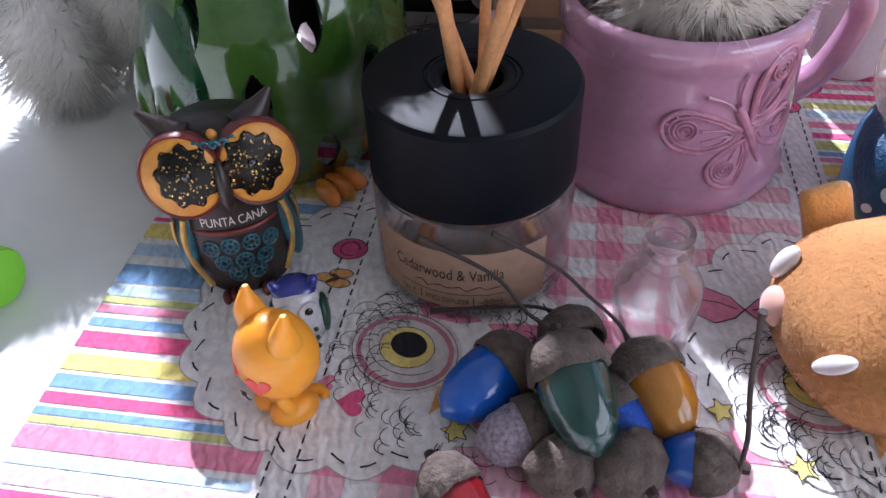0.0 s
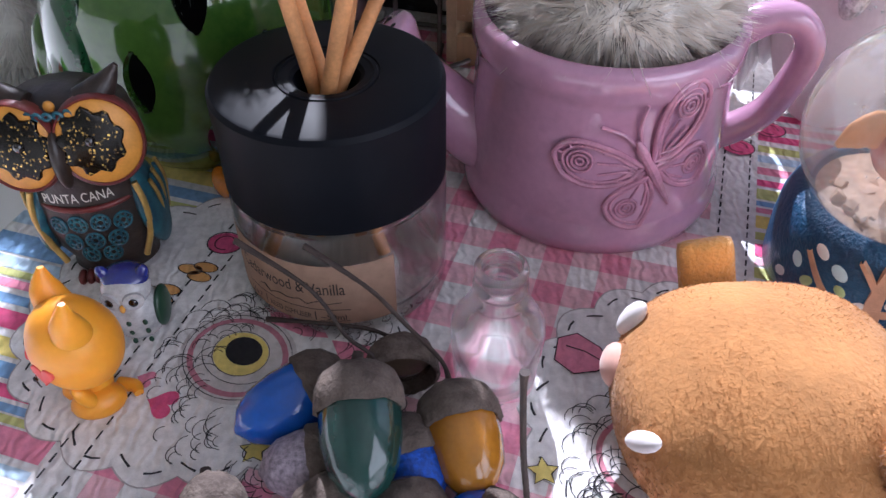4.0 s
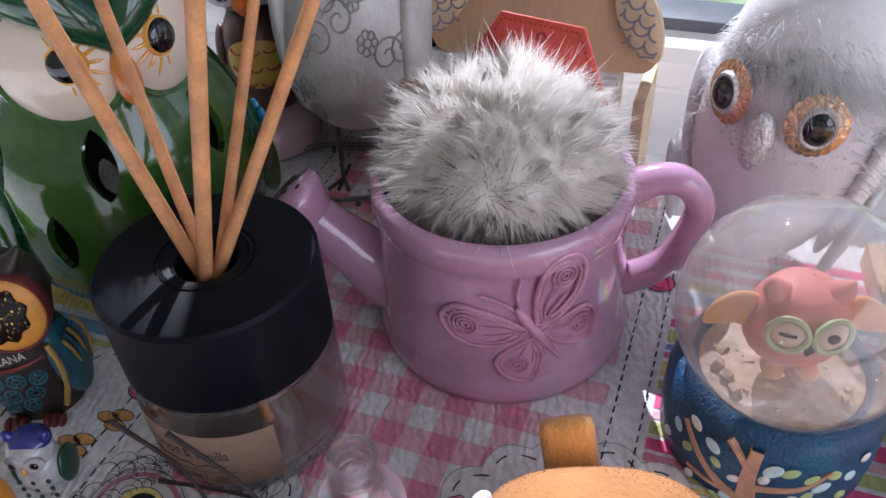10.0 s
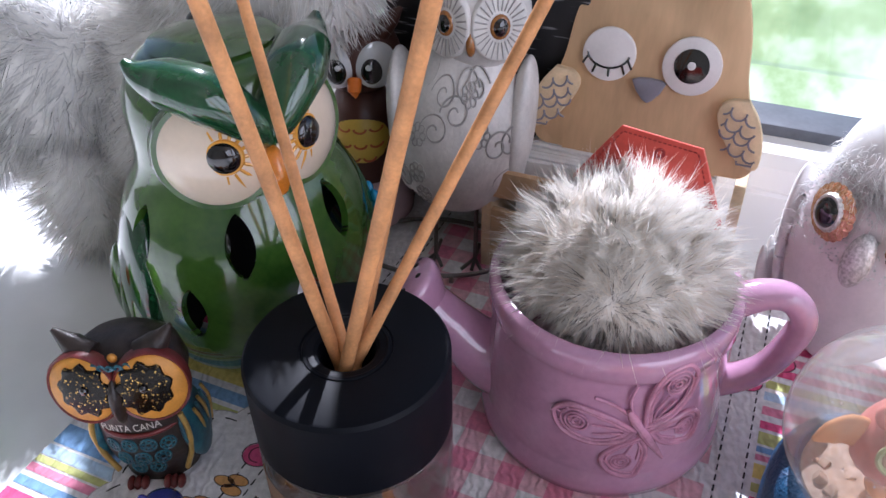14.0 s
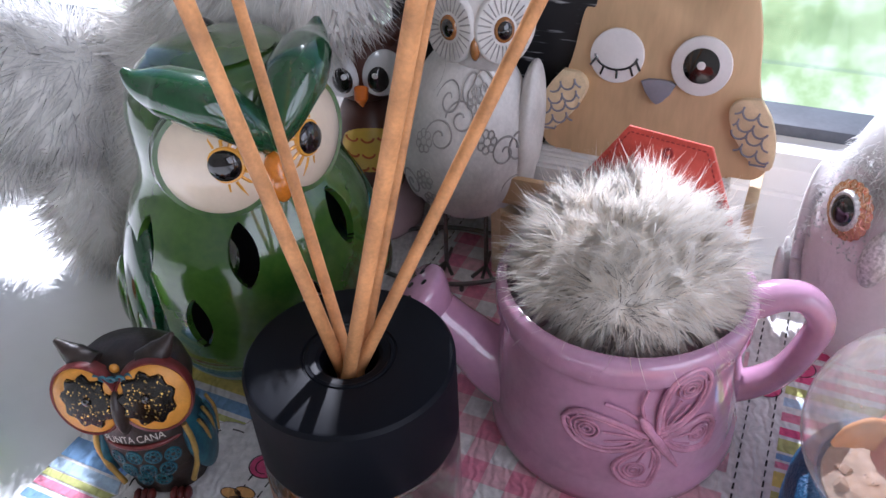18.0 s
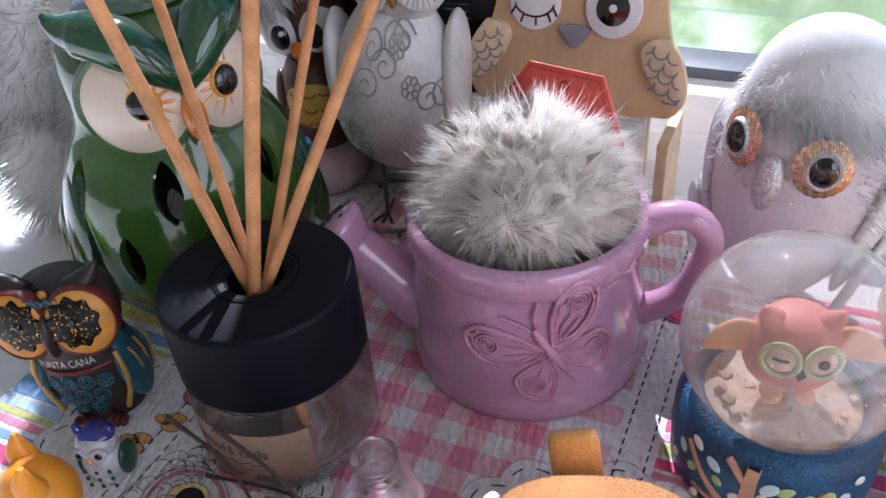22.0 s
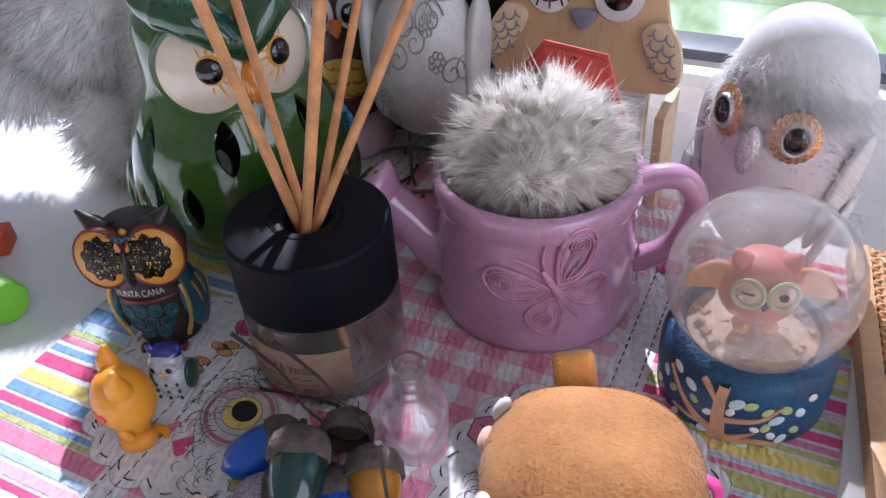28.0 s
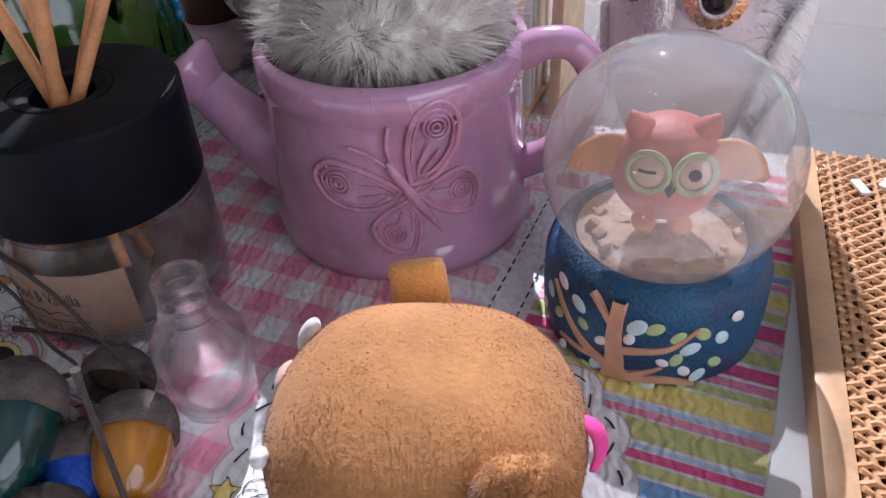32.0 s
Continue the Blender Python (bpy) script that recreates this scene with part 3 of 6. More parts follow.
for k in range(1500):
    # one tuft: its hairs start apart and lean to a common tip
    d = rand_dir()
    if d.z < -0.8:
        continue
    near = max(0, d.dot(parting) - 0.72) / 0.28
    away = (d - parting * d.dot(parting)).normalized()
    lean = noise.noise_vector(d * 2.1 + Vector((3, 1, 7))) * 0.75 + noise.noise_vector(d * 6) * 0.65 + rand_dir() * 0.28 + away * (1.2 * min(1, near * 2.2)) + Vector((0.08, -0.05, 0.02))
    tip = d * 0.85 + lean
    ln = random.uniform(0.0085, 0.0140) * (1 - 0.45 * near)
    root = Vector((d.x * 0.0260, d.y * 0.0260, d.z * 0.0192 + POM.z - 0.045))
    goal = root + tip.normalized() * ln
    for h in range(17):
        r0 = root + (rand_dir() * 0.0019)
        v = goal + rand_dir() * random.uniform(0.0002, 0.0016) - r0
        dark = random.random() < (0.02 + 0.50 * max(0, near - 0.35) + (0.08 if d.z < -0.15 else 0))
        roots.append((r0, v, v.length * random.uniform(0.65, 1.1) * (0.75 if dark else 1), rand_dir() * 0.12 + Vector((0, 0, -0.06)), 1 if dark else 0, d))
for k in range(900):
    d = rand_dir()
    if d.z > -0.5:
        roots.append((Vector((d.x * 0.0262, d.y * 0.0262, d.z * 0.0195 + POM.z - 0.045)), d + rand_dir() * 0.55, random.uniform(0.012, 0.017), rand_dir() * 0.2, 0, d))
fur("hair", roots, [M_FUR, M_FUR_DARK], pom, 0.00013)

# red leather tag behind the pompom
M_RED = mat("red_leather", (0.62, 0.08, 0.055), 0.45, vary=0.12, scale=90, bump=0.00006, bump_scale=900)
M_STITCH = mat("dark_red_thread", (0.30, 0.03, 0.03), 0.8)
tag = new("leather_tag")
tagged(tag, "red leather tag with stitched edges tucked behind the pompom", "tag")
tag.matrix_world = Matrix.Translation((0.0945, 0.2570, 0.085)) @ pose(0, 0, 0, 90 - 22, 0, -27)
out = [(-0.0245, -0.012), (-0.013, 0.0075), (0.013, 0.0075), (0.0245, -0.012), (0.0245, -0.042), (-0.0245, -0.042)]
b = bmesh.new()
prism(b, out, -0.0008, 0.0008, bevel=0.0003)
part("leather", b, M_RED, tag, sharp=20)
b = bmesh.new()
c = Vector((0, -0.017))
for i in range(6):
    a, d = Vector(out[i]), Vector(out[(i + 1) % 6])
    a, d = a + (c - a) * 0.07, d + (c - d) * 0.07
    k = int((d - a).length / 0.0016)
    for j in range(k):
        p, q = a.lerp(d, (j + 0.2) / k), a.lerp(d, (j + 0.8) / k)
        tube(b, [(p.x, p.y, 0.0009), (q.x, q.y, 0.0009)], 0.0002, 4)
part("stitching", b, M_STITCH, tag)
b = bmesh.new()
lathe(b, [(0.0007, 0.0008), (0.0013, 0.0011), (0.0017, 0.0008)], 16, 0, Matrix.Translation((0.001, 0.0025, 0)))
part("eyelet", b, M_STITCH, tag)

# snow globe
M_BLUE = mat("dark_blue_woven_glaze", (0.006, 0.045, 0.12), 0.42, vary=0.35, scale=60, coat=0.15, second=(0.010, 0.10, 0.22), bump=0.0008, bump_scale=1100)
M_TREE = mat("copper_paint", (0.62, 0.34, 0.20), 0.45, vary=0.12, scale=200)
M_LEAF1 = mat("pale_blue_paint", (0.62, 0.80, 0.84), 0.4, vary=0.08, scale=200)
M_LEAF2 = mat("pale_green_paint", (0.48, 0.60, 0.26), 0.4, vary=0.12, scale=200)
M_LEAF3 = mat("white_paint", (0.85, 0.82, 0.80), 0.4, vary=0.06, scale=200)
G = Vector((0.1592, 0.1890, 0.0475))
globe = thing("snow_globe", (G.x, G.y, 0), 0, "glass snow globe with a pink owl on a blue tree-painted base", "snow globe")
b = bmesh.new()
RB = 0.0278
BH = 1.16    # how much taller the base is than the painted pattern was drawn for
base_prof = [(0, 0), (RB - 0.0015, 0), (RB - 0.0002, 0.0015), (RB + 0.0003, 0.010), (RB, 0.018), (RB - 0.0012, 0.0215), (RB - 0.002, 0.023), (RB - 0.0045, 0.0245), (RB - 0.006, 0.0246), (0.018, 0.0205), (0, 0.0185)]
base_prof = [(r, z * BH) for r, z in base_prof]
lathe(b, base_prof, 80)
base = part("base", b, M_BLUE, globe, "round dark blue base with a woven texture", 50)
M_BALL = veil_glass("hazy_water_filled_glass", (0.97, 0.96, 0.95), 0.32, (0.62, 0.60, 0.58), 1.55)
b = bmesh.new()
RG = 0.0294
lathe(b, [(0, -RG)] + [(RG * math.sin(math.pi * k / 48), -RG * math.cos(math.pi * k / 48)) for k in range(1, 48)] + [(0, RG)], 96, 0, Matrix.Translation((0, 0, G.z)))
part("glass_ball", b, M_BALL, globe, "clear water-filled glass ball", 180)


def on_base(a, z, off=0.0):
    return Vector(((RB + 0.0002 + off) * math.cos(a), (RB + 0.0002 + off) * math.sin(a), z))


def branch(b, pts, r0, r1):
    """A painted limb: a slightly raised strip with tapering width, bent round the base."""
    q = smooth_path([(x * 1.15, min(z * 1.12, 0.0222) * BH, 0) for x, z in pts], 6)
    vs = []
    for k, p in enumerate(q):
        d = (q[min(k + 1, len(q) - 1)] - q[max(k - 1, 0)]).normalized()
        w = (r0 + (r1 - r0) * k / (len(q) - 1)) * 1.15
        for side, off in ((-1.25, -0.0012), (-1, 0.0004), (1, 0.0004), (1.25, -0.0012)):
            vs.append(on_base(radians(-112) + (p.x - d.y * w * side) / RB, max(0.0006, p.y + d.x * w * side), off))
    add_mesh(b, vs, [(4 * k + i, 4 * k + i + 1, 4 * k + i + 5, 4 * k + i + 4) for k in range(len(q) - 1) for i in range(3)])
    bmesh.ops.recalc_face_normals(b, faces=b.faces)


b = bmesh.new()
branch(b, [(0, 0.001), (0.0002, 0.006), (-0.0004, 0.012), (0, 0.0198)], 0.0023, 0.0012)
for pts, r0, r1 in (([(0, 0.0085), (0.005, 0.0095), (0.011, 0.011), (0.016, 0.0155)], 0.0011, 0.0004), ([(0, 0.003), (0.005, 0.0025), (0.011, 0.0028), (0.017, 0.0015)], 0.0013, 0.0005), ([(0.004, 0.003), (0.007, 0.0045), (0.010, 0.0062)], 0.0009, 0.0003), ([(0, 0.0035), (-0.006, 0.006), (-0.012, 0.0105), (-0.017, 0.016)], 0.0012, 0.0005), ([(-0.003, 0.005), (-0.008, 0.0045), (-0.014, 0.0045)], 0.0008, 0.0003), ([(0, 0.013), (-0.003, 0.0165), (-0.006, 0.0195)], 0.0009, 0.0004)):
    branch(b, pts, r0, r1)
part("painted_tree", b, M_TREE, base, "copper-coloured painted tree")
leaf_rng = random.Random(4)
for x, z, k, s in ((0.0040, 0.0150, 0, 1.2), (0.0075, 0.0152, 1, 1.0), (0.0028, 0.0118, 2, 0.8), (0.0122, 0.0135, 1, 0.9), (0.0150, 0.0105, 0, 1.1), (0.0125, 0.0080, 1, 0.9), (0.0098, 0.0072, 2, 0.7), (0.0170, 0.0140, 1, 1.0), (0.0145, 0.0050, 2, 0.8), (0.0175, 0.0035, 0, 1.0), (0.0145, 0.0010, 1, 0.7), (0.0075, 0.0006, 0, 1.0), (0.0052, 0.0009, 1, 0.7), (-0.0030, 0.0092, 2, 0.8), (-0.0035, 0.0030, 0, 1.0), (-0.0060, 0.0010, 1, 0.8), (-0.0090, 0.0150, 0, 1.1), (-0.0075, 0.0110, 1, 0.8), (-0.0140, 0.0175, 2, 1.0), (-0.0150, 0.0090, 1, 0.9), (-0.0130, 0.0020, 2, 0.8), (-0.0190, 0.0120, 0, 1.0), (0.0215, 0.0120, 0, 1.0), (0.0210, 0.0060, 1, 0.9), (0.0245, 0.0160, 2, 0.9), (-0.0225, 0.0060, 2, 0.9)):
    b = bmesh.new()
    a = leaf_rng.uniform(-1.2, 1.2)
    blob(b, (0, 0, 0), (0.0017 * s, 0.0024 * s, 0.0004), None, 12, 6)
    x, z = x * 1.15, z * 1.12 * BH
    th = radians(-112) + x / RB
    b.transform(Matrix.Translation(on_base(th, z)) @ Matrix.Rotation(th - math.pi / 2, 4, "Z") @ Matrix.Rotation(radians(-90), 4, "X") @ Matrix.Rotation(a, 4, "Z"))
    part("leaf_dot", b, (M_LEAF1, M_LEAF2, M_LEAF3)[k], base)
# inside the ball: gravel bed and an owl figure
M_BED = mat("sandy_resin", (0.52, 0.37, 0.26), 0.6, vary=0.25, scale=300, bump=0.0004, bump_scale=500)
M_PINK = mat("pink_resin", (0.78, 0.25, 0.20), 0.5, vary=0.18, scale=150, bump=0.0003, bump_scale=600)
M_WING = mat("orange_resin", (0.85, 0.40, 0.15), 0.5, vary=0.15, scale=200)
M_LIME = mat("lime_ring", (0.55, 0.60, 0.30), 0.5, vary=0.15, scale=300)
M_FACE = mat("pale_peach", (0.85, 0.60, 0.45), 0.5, vary=0.1, scale=300)
b = bmesh.new()
lathe(b, [(0, 0.0225), (0.0215, 0.0245), (0.0205, 0.0275), (0.013, 0.0300), (0, 0.031)], 40)
for k in range(50):
    a, r = random.uniform(0, 6.3), random.uniform(0.006, 0.018)
    box(b, (0, 0, 0), (random.uniform(0.001, 0.003),) * 3, Matrix.Translation((r * math.cos(a), r * math.sin(a), 0.0292)) @ pose(0, 0, 0, random.uniform(0, 90), random.uniform(0, 90), random.uniform(0, 90)), 0, 0.0003)
part("gravel_bed", b, M_BED, globe, "pale pebbles on the globe's floor")


def owl_figure():
    """A plump round owl with a ribbed belly, flat brow, ring-framed eyes and spread wings."""
    def plump(p):
        rib = 1 + 0.035 * math.cos(22 * math.atan2(p.y, p.x)) * max(0.0, -p.z + 0.15)
        return Vector((p.x * rib * (1.0 - 0.10 * p.z), p.y * rib, p.z if p.z < 0.75 else 0.75 + (p.z - 0.75) * 0.5))
    b = bmesh.new()
    blob(b, (0, 0, 0.0108), (0.0100, 0.0086, 0.0112), None, 66, 30, 0, plump)
    for s in (-1, 1):
        tube(b, smooth_path([(s * 0.0050, -0.0010, 0.0180), (s * 0.0066, -0.0016, 0.0205), (s * 0.0074, -0.0018, 0.0226)], 4), [0.0030, 0.0022, 0.0005], 12, 0)
        m = Matrix.Translation((s * 0.0039, -0.0077, 0.0140)) @ pose(0, 0, 0, 82, 0, s * 16)
        lathe(b, [(0.0028, -0.0008), (0.0042, 0.0004), (0.0043, 0.0011), (0.0037, 0.0015), (0.0031, 0.0011)], 28, 2, m)
        lathe(b, [(0.0034, 0.0002), (0.0026, 0.0012), (0, 0.0016)], 20, 3, m)
        if s > 0:
            blob(b, m @ Vector((-0.0004, 0.0002, 0.0016)), (0.0012, 0.0006, 0.0012), None, 10, 8, 4)
        else:
            tube(b, [m @ Vector((x, 0.0004 + 90 * x * x, 0.0017)) for x in (-0.0016, -0.0008, 0.0, 0.0008, 0.0016)], 0.0003, 6, 4)
        wing = smooth_path([(s * 0.0075, 0.0000, 0.0118), (s * 0.0115, 0.0002, 0.0125), (s * 0.0150, -0.0004, 0.0112), (s * 0.0180, -0.0010, 0.0092)], 5)
        tube(b, wing, [0.0042, 0.0044, 0.0034, 0.0008], 16, 1, 0.42, False, (0, 1, 0))
        blob(b, (s * 0.0034, -0.0042, 0.0004), (0.0024, 0.0036, 0.0012), None, 12, 8, 1)
    tube(b, [(0, -0.0084, 0.0128), (0, -0.0098, 0.0116), (0, -0.0094, 0.0098)], [0.0012, 0.0011, 0.0003], 8, 4)
    return b


ow = part("owl_figure", owl_figure(), [M_PINK, M_WING, M_LIME, M_FACE, M_HOLE], globe, "pink owl figure with orange wings inside the globe", 60)
ow.matrix_local = Matrix.Translation((-0.001, -0.002, 0.0345)) @ pose(0, 0, 0, 0, 0, -2) @ Matrix.Diagonal((1.22, 1.22, 1.22, 1))

# glitter drifting in the globe's water
b = bmesh.new()
sp_rng = random.Random(12)
for k in range(70):
    d = Vector((sp_rng.gauss(0, 1), sp_rng.gauss(0, 1), sp_rng.gauss(0, 1))).normalized() * (RG * 0.93 * sp_rng.random() ** 0.4)
    if d.z > -0.010:
        e = sp_rng.uniform(0.00018, 0.00045)
        lathe(b, [(0, e * 0.4), (e, 0), (0, -e * 0.4)], 5, 0, Matrix.Translation((d.x, d.y, G.z + d.z)) @ pose(0, 0, 0, sp_rng.uniform(0, 180), sp_rng.uniform(0, 180), 0))
part("glitter", b, M_LEAF3, globe, "white glitter specks in the water")["kind"] = "stuff"

# ---- figurines: each one mesh ----
M_GREEN = mat("green_glaze", (0.026, 0.078, 0.011), 0.14, vary=0.3, scale=45, coat=1.0, second=(0.060, 0.135, 0.020))
M_GREEN_D = mat("dark_green_glaze", (0.012, 0.065, 0.022), 0.14, vary=0.25, scale=60, coat=1.0)
M_CREAM = mat("cream_glaze", (0.82, 0.68, 0.52), 0.15, vary=0.05, scale=60, coat=1.0)
M_EYE = mat("glossy_black", (0.008, 0.006, 0.006), 0.08, vary=0.2, coat=1.0)
M_GOLD = mat("golden_glaze", (0.80, 0.38, 0.05), 0.2, vary=0.15, scale=200, coat=0.8)
M_BEAK = mat("orange_glaze", (0.75, 0.24, 0.02), 0.2, vary=0.2, scale=100, coat=0.8)
M_TEAL = mat("blue_flower_glaze", (0.02, 0.22, 0.42), 0.2, vary=0.2, scale=100, coat=0.8)

GO = (-0.0420, 0.2570)


def green_owl():
    """A hollow glazed shell with leaf-shaped holes, a brow crest, eyes and beak."""
    b = bmesh.new()
    prof = [(0.0, 0.030), (0.004, 0.034), (0.012, 0.0405), (0.024, 0.0455), (0.038, 0.0465), (0.052, 0.0460), (0.066, 0.0440), (0.077, 0.0395), (0.086, 0.0335), (0.094, 0.0325), (0.104, 0.0330), (0.112, 0.0322), (0.119, 0.0285), (0.125, 0.023), (0.128, 0.012), (0.1295, 0.0)]
    zs, rs = [p[0] for p in prof], [p[1] for p in prof]
    NZ, NA = 230, 330
    holes = []
    for z, n, off, h, w in ((0.069, 7, 0.57, 0.0110, 0.0050), (0.044, 7, 0.07, 0.0105, 0.0048), (0.021, 7, 0.57, 0.0085, 0.0042)):
        for k in range(n):
            holes.append((2 * math.pi * (k + off) / n - math.pi / 2, z, h, w))
    grid = []
    for j in range(NZ + 1):
        z = 0.1295 * j / NZ
        r = float(np.interp(z, zs, rs)) if 0 < j < NZ else (0.030 if j == 0 else 0.0005)
        # a little rounder than straight pieces
        r = sum(float(np.interp(z + d, zs, rs)) for d in (-0.004, -0.002, 0, 0.002, 0.004)) / 5 if 7 < j < NZ - 7 else r
        row = []
        for k in range(NA):
            a = 2 * math.pi * k / NA
            row.append([a, z, r])
        grid.append(row)
    keep = set()
    for j in range(NZ + 1):
        for k in range(NA):
            a, z, r = grid[j][k]
            for ha, hz, h, w in holes:
                if abs(z - hz) > h * 1.25:
                    continue
                dx = ((a - ha + math.pi) % (2 * math.pi) - math.pi) * r
                tz = max(-1.0, min(1.0, (z - hz) / h))
                lim = w * (1 - tz * tz) ** 0.8
                if abs(z - hz) < h and abs(dx) < lim - 0.0003:
                    keep.add((j, k))
                elif abs(z - hz) < h and abs(dx) < lim + 0.0008:
                    grid[j][k][0] = a + (math.copysign(lim, dx) - dx) / r
    vs = [[None if (j, k) in keep else b.verts.new((grid[j][k][2] * math.cos(grid[j][k][0]), 0.93 * grid[j][k][2] * math.sin(grid[j][k][0]), grid[j][k][1])) for k in range(NA)] for j in range(NZ + 1)]
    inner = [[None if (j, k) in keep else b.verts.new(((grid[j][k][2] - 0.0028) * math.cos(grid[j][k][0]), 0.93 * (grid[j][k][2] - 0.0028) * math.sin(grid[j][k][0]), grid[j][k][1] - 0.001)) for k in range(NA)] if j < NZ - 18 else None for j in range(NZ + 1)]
    for j in range(NZ):
        for k in range(NA):
            q = (k + 1) % NA
            f = [vs[j][k], vs[j][q], vs[j + 1][q], vs[j + 1][k]]
            if all(f):
                b.faces.new(f)
                if inner[j] and inner[j + 1]:
                    # inner faces near-black: the shade inside the shell is put into colour
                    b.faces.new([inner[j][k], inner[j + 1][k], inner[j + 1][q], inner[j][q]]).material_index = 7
                    # walls of the holes
                    for (j0, k0, j1, k1), (jn, kn) in ((((j, k, j + 1, k)), (j, k - 1)), ((j + 1, q, j, q), (j, q))):
                        nb = [vs[jn][kn], vs[jn][(kn + 1) % NA], vs[jn + 1][(kn + 1) % NA], vs[jn + 1][kn]]
                        if not all(nb):
                            b.faces.new([vs[j0][k0], vs[j1][k1], inner[j1][k1], inner[j0][k0]])
    # brow crest from one ear tip through the middle to the other
    for s in (-1, 1):
        tube(b, smooth_path([(0, -0.0365, 0.1050), (s * 0.005, -0.0355, 0.1120), (s * 0.014, -0.0300, 0.1205), (s * 0.0225, -0.0205, 0.1235), (s * 0.0285, -0.0160, 0.1265), (s * 0.0315, -0.0135, 0.1305)], 6), [0.0045, 0.0082, 0.0112, 0.0098, 0.0054, 0.0014], 20, 1, 0.8)
        # eyes
        m = Matrix.Translation((s * 0.0145, -0.0268, 0.1000)) @ pose(0, 0, 0, 0, 0, s * 27) @ pose(0, 0, 0, 84, 0, 0)
        lathe(b, [(0.0205, -0.004), (0.0202, 0.0), (0.0188, 0.0022), (0.0172, 0.0020)], 48, 0, m)
        lathe(b, [(0.0174, 0.0018), (0.0150, 0.0036), (0.0095, 0.0056), (0.005, 0.0064), (0, 0.0066)], 48, 2, m)
        m = m @ Matrix.Translation((-s * 0.0035, 0.0008, -0.0004))
        lathe(b, [(0.0064, 0.0058), (0.0058, 0.0068), (0, 0.0076)], 32, 4, m)
        lathe(b, [(0.0052, 0.0068), (0.0045, 0.0080), (0.0022, 0.0087), (0, 0.0088)], 32, 3, m)
        for k in range(16):
            a = 2 * math.pi * k / 16
            l = 0.0125 if k % 2 else 0.0105
            pts = [m @ Vector((r * math.cos(a), r * math.sin(a), z)) for r, z in ((0.0062, 0.0062), (0.009, 0.0057), (l, 0.0046))]
            tube(b, pts, [0.0006, 0.0005, 0.0001], 6, 4)
        # wings
        blob(b, (s * 0.040, 0.004, 0.044), (0.0095, 0.021, 0.033), (0, s * -8, s * 10), 28, 20, 1)
        for k in range(3):
            blob(b, (s * 0.0465, -0.008 + 0.010 * k, 0.032 + 0.003 * k), (0.0055, 0.0055, 0.018), (0, s * -6, 0), 16, 12, 0)
        # feet
        for k in (-1, 0, 1):
            blob(b, (s * 0.014 + k * 0.0052, -0.037, 0.0045), (0.0034, 0.0075, 0.0045), (0, 0, k * 14), 16, 10, 5)
    # blue flower on the wing
    for cx, cy, cz in ((0.0475, -0.010, 0.050), (0.0480, -0.004, 0.036)):
        for a in range(5):
            blob(b, (cx, cy + 0.0042 * math.cos(a * 1.256), cz + 0.0042 * math.sin(a * 1.256)), (0.0016, 0.0028, 0.0028), None, 12, 8, 6)
        blob(b, (cx + 0.0012, cy, cz), (0.0012, 0.0016, 0.0016), None, 10, 8, 4)
    blob(b, (0, -0.0385, 0.0945), (0.0040, 0.0048, 0.0085), (-14, 0, 0), 20, 14, 5)
    return b


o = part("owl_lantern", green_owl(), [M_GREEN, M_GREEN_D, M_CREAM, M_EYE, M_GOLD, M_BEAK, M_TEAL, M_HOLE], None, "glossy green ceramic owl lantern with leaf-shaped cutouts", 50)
tagged(o, "", "figurine")
o.matrix_world = pose(*GO, 0, 0, 0, 43) @ Matrix.Diagonal((0.94, 0.94, 0.945, 1))

# dark resin owl
M_DK = mat("dark_brown_resin", (0.030, 0.020, 0.016), 0.4, vary=0.4, scale=200, bump=0.0002, bump_scale=500)
M_OR = mat("ochre_paint", (0.62, 0.27, 0.035), 0.45, vary=0.15, scale=150)
M_GLIT, tree, p = nodes_of("black_gold_glitter")
n, link = tree.nodes, tree.links.new
vo = n.new("ShaderNodeTexVoronoi")
vo.inputs["Scale"].default_value = 1800
co = n.new("ShaderNodeTexCoord")
link(co.outputs["Object"], vo.inputs["Vector"])
cr = n.new("ShaderNodeValToRGB")
cr.color_ramp.elements[0].position, cr.color_ramp.elements[0].color = 0.80, (0.012, 0.01, 0.008, 1)
cr.color_ramp.elements[1].position, cr.color_ramp.elements[1].color = 0.92, (0.75, 0.48, 0.12, 1)
link(vo.outputs["Color"], cr.inputs[0])
link(cr.outputs[0], p.inputs["Base Color"])
p.inputs["Roughness"].default_value, p.inputs["Metallic"].default_value = 0.25, 0.6
M_NAVY = mat("dark_teal_paint", (0.014, 0.055, 0.085), 0.35, vary=0.4, scale=250, second=(0.03, 0.14, 0.17))
M_MAROON = mat("maroon_paint", (0.14, 0.022, 0.02), 0.4, vary=0.3, scale=200)
M_GOLDP = mat("worn_gold_paint", (0.55, 0.36, 0.10), 0.35, 0.5, vary=0.2, scale=300)
M_SILV = mat("pale_scratched_letters", (0.60, 0.57, 0.50), 0.5, vary=0.1)


